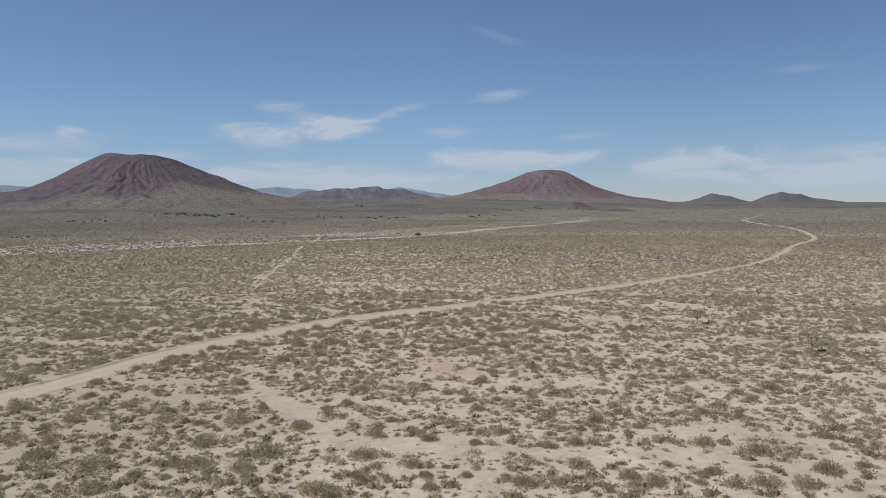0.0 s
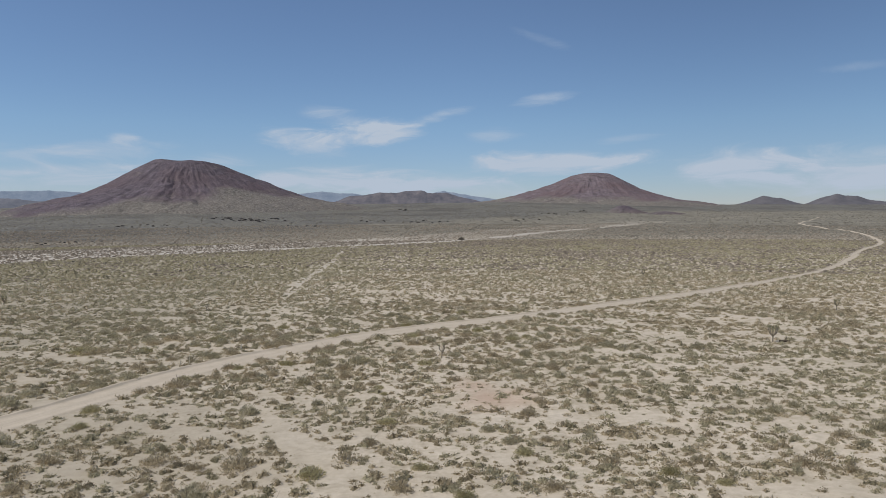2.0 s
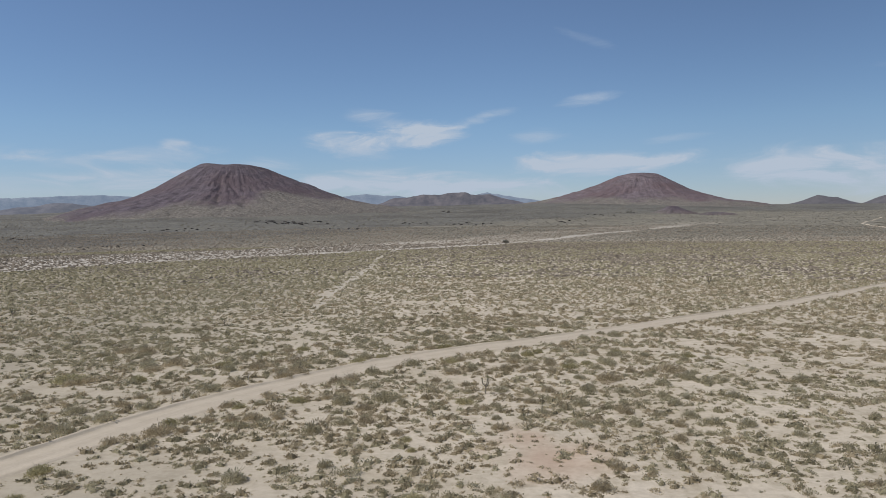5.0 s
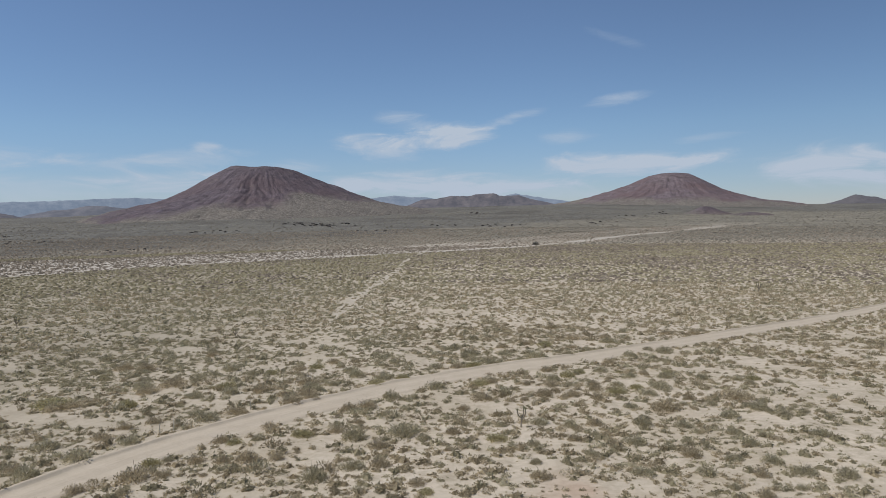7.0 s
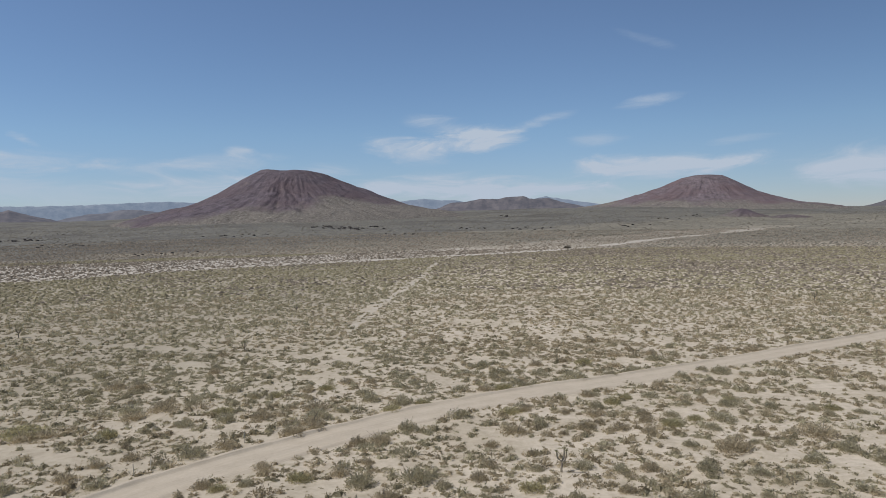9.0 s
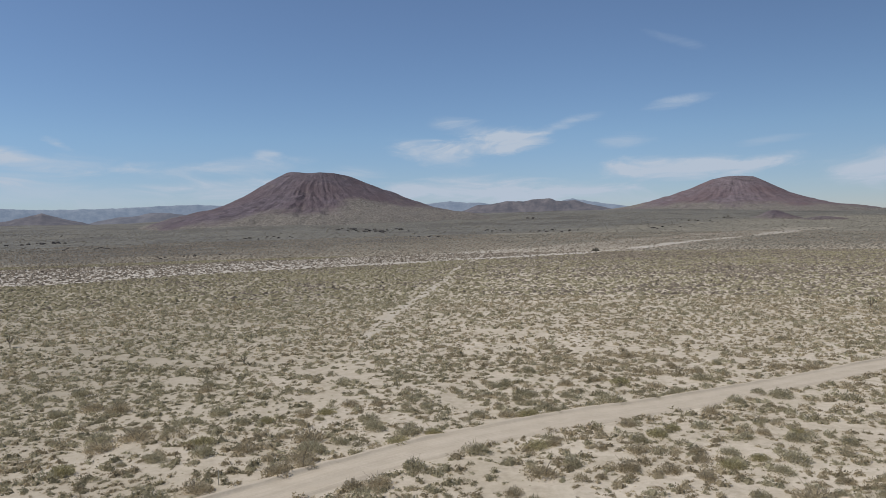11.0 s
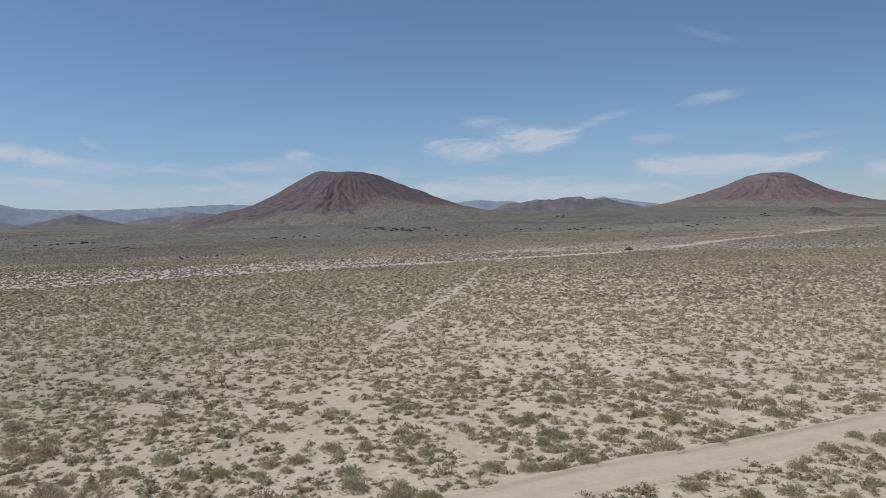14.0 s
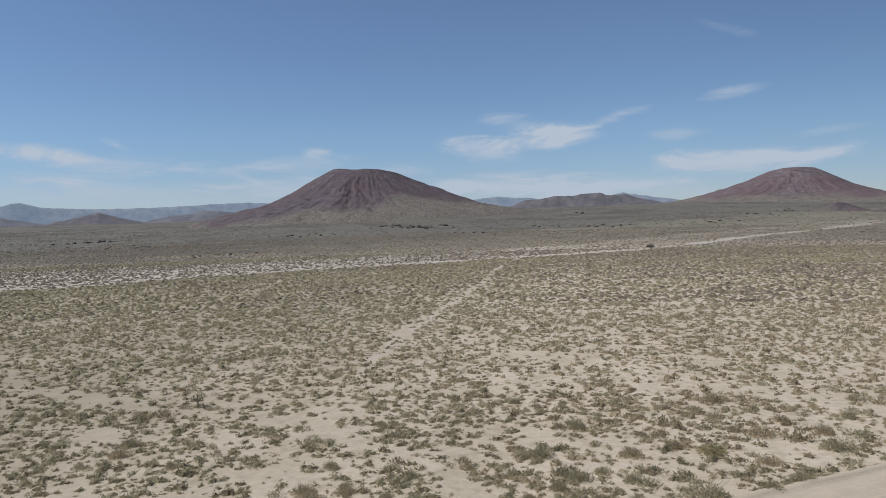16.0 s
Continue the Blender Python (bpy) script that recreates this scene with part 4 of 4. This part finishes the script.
def sprays(leaves, high, blade, heads, lean):
    def one(rng):
        points = tuft(rng, leaves, 1.0, high, blade, heads, lean, 0.17 + 0.02 * heads, 0.5 - 0.3 * lean)
        return points, np.arange(len(points)).reshape(-1, 3)
    return one


LOW = "low grey-olive bursage shrubs scattered over pale sand"
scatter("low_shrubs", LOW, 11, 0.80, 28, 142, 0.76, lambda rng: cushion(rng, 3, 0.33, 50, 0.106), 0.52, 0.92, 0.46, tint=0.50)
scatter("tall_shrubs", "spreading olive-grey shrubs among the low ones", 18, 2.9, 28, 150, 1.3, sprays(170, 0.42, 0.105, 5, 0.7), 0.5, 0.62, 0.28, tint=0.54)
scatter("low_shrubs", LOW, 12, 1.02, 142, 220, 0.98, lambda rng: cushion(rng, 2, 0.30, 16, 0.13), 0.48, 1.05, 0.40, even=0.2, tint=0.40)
scatter("tall_shrubs", "larger olive creosote bushes among the low shrubs", 15, 4.4, 150, 240, 1.5, sprays(70, 0.40, 0.12, 4, 0.5), 0.35, 0.5, 0.25)
scatter("low_shrubs", "grey-olive desert scrub on the plain before the wash", 13, 1.22, 220, 480, 0.90, lambda rng: roof(rng, 0.29), 0.52, 1.0, 0.42, (OLIVE, PLUM, PLUM), even=0.45, tint=0.30)
scatter("low_shrubs", "far grey-olive scrub between the wash and the lava slope", 14, 2.45, 480, 800, 1.25, lambda rng: roof(rng, 0.24), 0.5, 0.85, 0.36, (PLUM, DUSK, PLUM), even=0.6, tint=0.3)
scatter("sprouts", "tiny dry sprouts on the pale sand", 19, 0.62, 28, 110, 0.22, lambda rng: dome(rng, 5, 1, 1.0, 0.3), 0.6, 0.5, 0.4, even=0.35, tint=0.3)
scatter("slope_scrub", "dark grey scrub dotted over the lava slope", 16, 9.0, 640, 1900, 2.0, lambda rng: roof(rng, 0.2), 0.40, 0.7, 0.4, (DUSK, DUSK), even=0.5, tint=0.35)


# ---------------------------------------------------------------- joshua trees, logs, stakes, lava
BARK = wood_material("shaggy_grey_bark", (0.17, 0.145, 0.11), (0.36, 0.31, 0.235), 9.0)
SPIKY = shrub_material("joshua_leaves", (0.20, 0.19, 0.105), (0.34, 0.32, 0.19), (0.52, 0.48, 0.31))
DEAD = wood_material("dark_dead_wood", (0.035, 0.028, 0.022), (0.11, 0.09, 0.07), 7.0)
STAKE = wood_material("weathered_stake", (0.50, 0.44, 0.34), (0.68, 0.62, 0.50), 12.0)


def rosette(rng, at, up, size, count):
    """A ball of stiff pointed leaves at the end of a limb."""
    th, v = rng.uniform(0, 2 * np.pi, count), rng.uniform(-0.45, 1.0, count)
    out = np.sqrt(1 - v ** 2)
    way = np.stack([out * np.cos(th), out * np.sin(th), v], -1) + np.array(up) * 0.5
    way /= np.linalg.norm(way, axis=1)[:, None]
    side = np.cross(way, rng.normal(0, 1, (count, 3)))
    side /= np.linalg.norm(side, axis=1)[:, None] + 1e-6
    p = np.array(at) + way * size * 0.12
    return np.stack([p - side * size * 0.09, p + side * size * 0.09, p + way * size * rng.uniform(0.7, 1.1, count)[:, None]], 1).reshape(-1, 3)


def joshua_tree(x, y, tall, limbs, seed, label):
    rng = np.random.default_rng(seed)
    z = float(terrain(np.array([x]), np.array([y]))[0])
    base = tagged(new("joshua_tree"), label, "tree", "joshua trees")
    fork = tall * 0.45
    trunk = bmesh.new()
    tube(trunk, [(0, 0, -0.15), (0.02, 0.01, 0.25 * fork), (-0.02, 0.02, 0.7 * fork), (0, 0, fork * 1.05)], [tall * r for r in (0.052, 0.042, 0.036, 0.034)], 7)
    part("trunk", trunk, BARK, base)
    for k in range(limbs):
        a = 2 * math.pi * k / limbs + rng.uniform(-0.5, 0.5)
        reach, top = tall * rng.uniform(0.15, 0.27), tall * rng.uniform(0.72, 0.92)
        tip = (math.cos(a) * reach, math.sin(a) * reach, top)
        limb = bmesh.new()
        tube(limb, [(0, 0, fork * rng.uniform(0.7, 0.95)), (math.cos(a) * reach * 0.75, math.sin(a) * reach * 0.75, fork * 1.18), (tip[0] * 1.02, tip[1] * 1.02, 0.5 * (fork * 1.2 + top)), tip],
             [tall * r for r in (0.034, 0.030, 0.028, 0.024)], 6)
        arm = part("limb", limb, BARK, base)
        lower = (tip[0], tip[1], 0.45 * (fork * 1.2) + 0.55 * top)
        crown = np.concatenate([rosette(rng, tip, (0.3 * math.cos(a), 0.3 * math.sin(a), 1), tall * 0.13, 46), rosette(rng, lower, (0.2 * math.cos(a), 0.2 * math.sin(a), 0.3), tall * 0.085, 26)])
        leaf_part("rosette", crown, SPIKY, arm, 0.45, "stiff pointed green leaves")
    base.matrix_basis = pose(x, y, z, rz=rng.uniform(0, 360))
    return base


JOSHUA = "small branching joshua tree with a dark trunk"
joshua_tree(3.9, 86.4, 1.75, 3, 301, "young bare-looking joshua tree beside a grey bush")
joshua_tree(-35.6, 134.2, 1.5, 5, 302, JOSHUA)
joshua_tree(49.2, 69.9, 2.2, 5, 303, "joshua tree standing beside a fallen dark log")
joshua_tree(46.7, 93.3, 2.1, 6, 308, "pale branching joshua tree beside a short dark log")
joshua_tree(71.9, 120.9, 1.9, 5, 304, JOSHUA)
joshua_tree(60.5, 186, 2.3, 6, 305, JOSHUA)
joshua_tree(-77.8, 147.5, 1.9, 7, 306, JOSHUA)
joshua_tree(-40.8, 176.8, 1.5, 5, 307, JOSHUA)


def fallen_log(x, y, long, turn, seed):
    rng = np.random.default_rng(seed)
    z = float(terrain(np.array([x]), np.array([y]))[0])
    base = tagged(new("fallen_log"), "dark dead joshua log lying on the sand", "log", "fallen logs")
    bm = bmesh.new()
    tube(bm, [(-long / 2, 0, 0.16), (-long * 0.2, 0.06, 0.15), (long * 0.15, -0.04, 0.17), (long / 2, 0.05, 0.2)], (0.19, 0.17, 0.15, 0.09), 8)
    part("trunk", bm, DEAD, base)
    bm = bmesh.new()
    tube(bm, [(long * 0.1, 0, 0.18), (long * 0.24, 0.3, 0.42), (long * 0.3, 0.5, 0.7)], (0.09, 0.07, 0.04), 6)
    part("broken_limb", bm, DEAD, base)
    base.matrix_basis = pose(x, y, z - 0.02, rz=turn)


fallen_log(50.6, 70.2, 1.1, 12, 321)
fallen_log(47.9, 92.6, 1.2, -8, 322)


def marker_stake(x, y, tall, lean, seed):
    z = float(terrain(np.array([x]), np.array([y]))[0])
    base = tagged(new("marker_stake"), "thin weathered wooden stake at the roadside", "stake", "marker stakes")
    bm = bmesh.new()
    bmesh.ops.create_cube(bm, size=1)
    bmesh.ops.scale(bm, vec=(0.06, 0.035, tall + 0.2), verts=bm.verts)
    bmesh.ops.translate(bm, vec=(0, 0, tall / 2 - 0.1), verts=bm.verts)
    for v in bm.verts:
        if v.co.z > tall * 0.9:
            v.co.z += 0.03 if v.co.x > 0 else -0.02
    bmesh.ops.bevel(bm, geom=bm.edges[:], offset=0.006, segments=1, affect="EDGES")
    part("post", bm, STAKE, base)
    base.matrix_basis = pose(x, y, z, ry=lean, rz=20 * seed)


marker_stake(-20.3, 92.4, 1.0, 1, 1)
marker_stake(-25.4, 85.0, 0.85, -3, 2)
marker_stake(-24.7, 86.0, 0.95, 2, 3)

# the dark round tree in the wash
wash_tree = bush(140, "dark rounded desert tree standing alone in the wash", DUSK, 1400, 0.62, 7, 0.07, 0.15, 0.4, "")
wash_tree.matrix_basis = pose(37, 482, float(terrain(np.array([37.0]), np.array([482.0]))[0]) - 0.1) @ Matrix.Diagonal((4.6, 4.2, 4.4, 1))
wash_tree.name = "wash_tree"
tagged(wash_tree, category="tree")


def rock_material():
    m, tree, shader = material("black_lava", 0.9)
    grain = noise_value(tree, 0.9, 7.0, 0.75)
    tree.links.new(ramp(tree, grain, (0.3, (0.035, 0.031, 0.029)), (0.7, (0.10, 0.088, 0.078))), shader.inputs["Base Color"])
    bumped(tree, shader, grain, 0.9, 0.5)
    return m


LAVA = rock_material()


def rock_mesh(seed):
    bm = bmesh.new()
    bmesh.ops.create_icosphere(bm, subdivisions=2, radius=0.5)
    for v in bm.verts:
        n = noise.noise(v.co * 2.4 + Vector((seed * 7.1, 0, 0))) + 0.5 * noise.noise(v.co * 6.0 + Vector((0, seed * 3.7, 0)))
        v.co *= 1 + 0.45 * n
        v.co.z = max(v.co.z, -0.3)
    me = bpy.data.meshes.new("rock")
    bm.to_mesh(me)
    bm.free()
    me.materials.append(LAVA)
    return me


ROCKS = [rock_mesh(k) for k in range(5)]


def lava_outcrop(ax, ay, bx, by, count, size, seed):
    """A broken ledge of black lava between two places."""
    rng = np.random.default_rng(seed)
    mx, my = (ax + bx) / 2, (ay + by) / 2
    mz = float(terrain(np.array([mx]), np.array([my]))[0])
    base = tagged(new("lava_outcrop"), "broken ledge of black lava on the grey slope", "rocks", "lava outcrops")
    base.matrix_basis = pose(mx, my, mz)
    for k in range(count):
        f = rng.uniform(0, 1)
        x, y = ax + f * (bx - ax) + rng.normal(0, size * 0.6), ay + f * (by - ay) + rng.normal(0, size * 5.0)
        z = float(terrain(np.array([x]), np.array([y]))[0])
        w = size * rng.uniform(0.25, 1.2)
        ob = new("rock", ROCKS[rng.integers(0, 5)])
        ob.parent = base
        ob.matrix_basis = Matrix.Translation((x - mx, y - my, z - mz + w * 0.08)) @ Matrix.Rotation(rng.uniform(0, 6.28), 4, "Z") @ Matrix.Diagonal((w * rng.uniform(0.8, 1.5), w * 0.8, w * rng.uniform(0.35, 0.6), 1))


for k, row in enumerate(((-270, 1041, -205, 1000, 18, 5), (-215, 985, -150, 948, 12, 5), (-245, 1010, -190, 990, 10, 4), (-520, 740, -470, 745, 12, 4.5), (-238, 492, -205, 500, 12, 2.2), (-545, 800, -510, 735, 8, 4),
                         (-130, 790, -90, 765, 8, 3), (5, 890, 60, 885, 9, 3.5), (130, 880, 165, 870, 7, 3.5), (-330, 800, -240, 830, 10, 3.5),
                         (-420, 640, -360, 655, 9, 3), (-60, 930, -20, 940, 8, 3.5), (300, 1300, 350, 1310, 8, 5), (-10, 1500, 15, 1500, 6, 6), (220, 1150, 270, 1140, 8, 4))):
    lava_outcrop(*row, 400 + k)
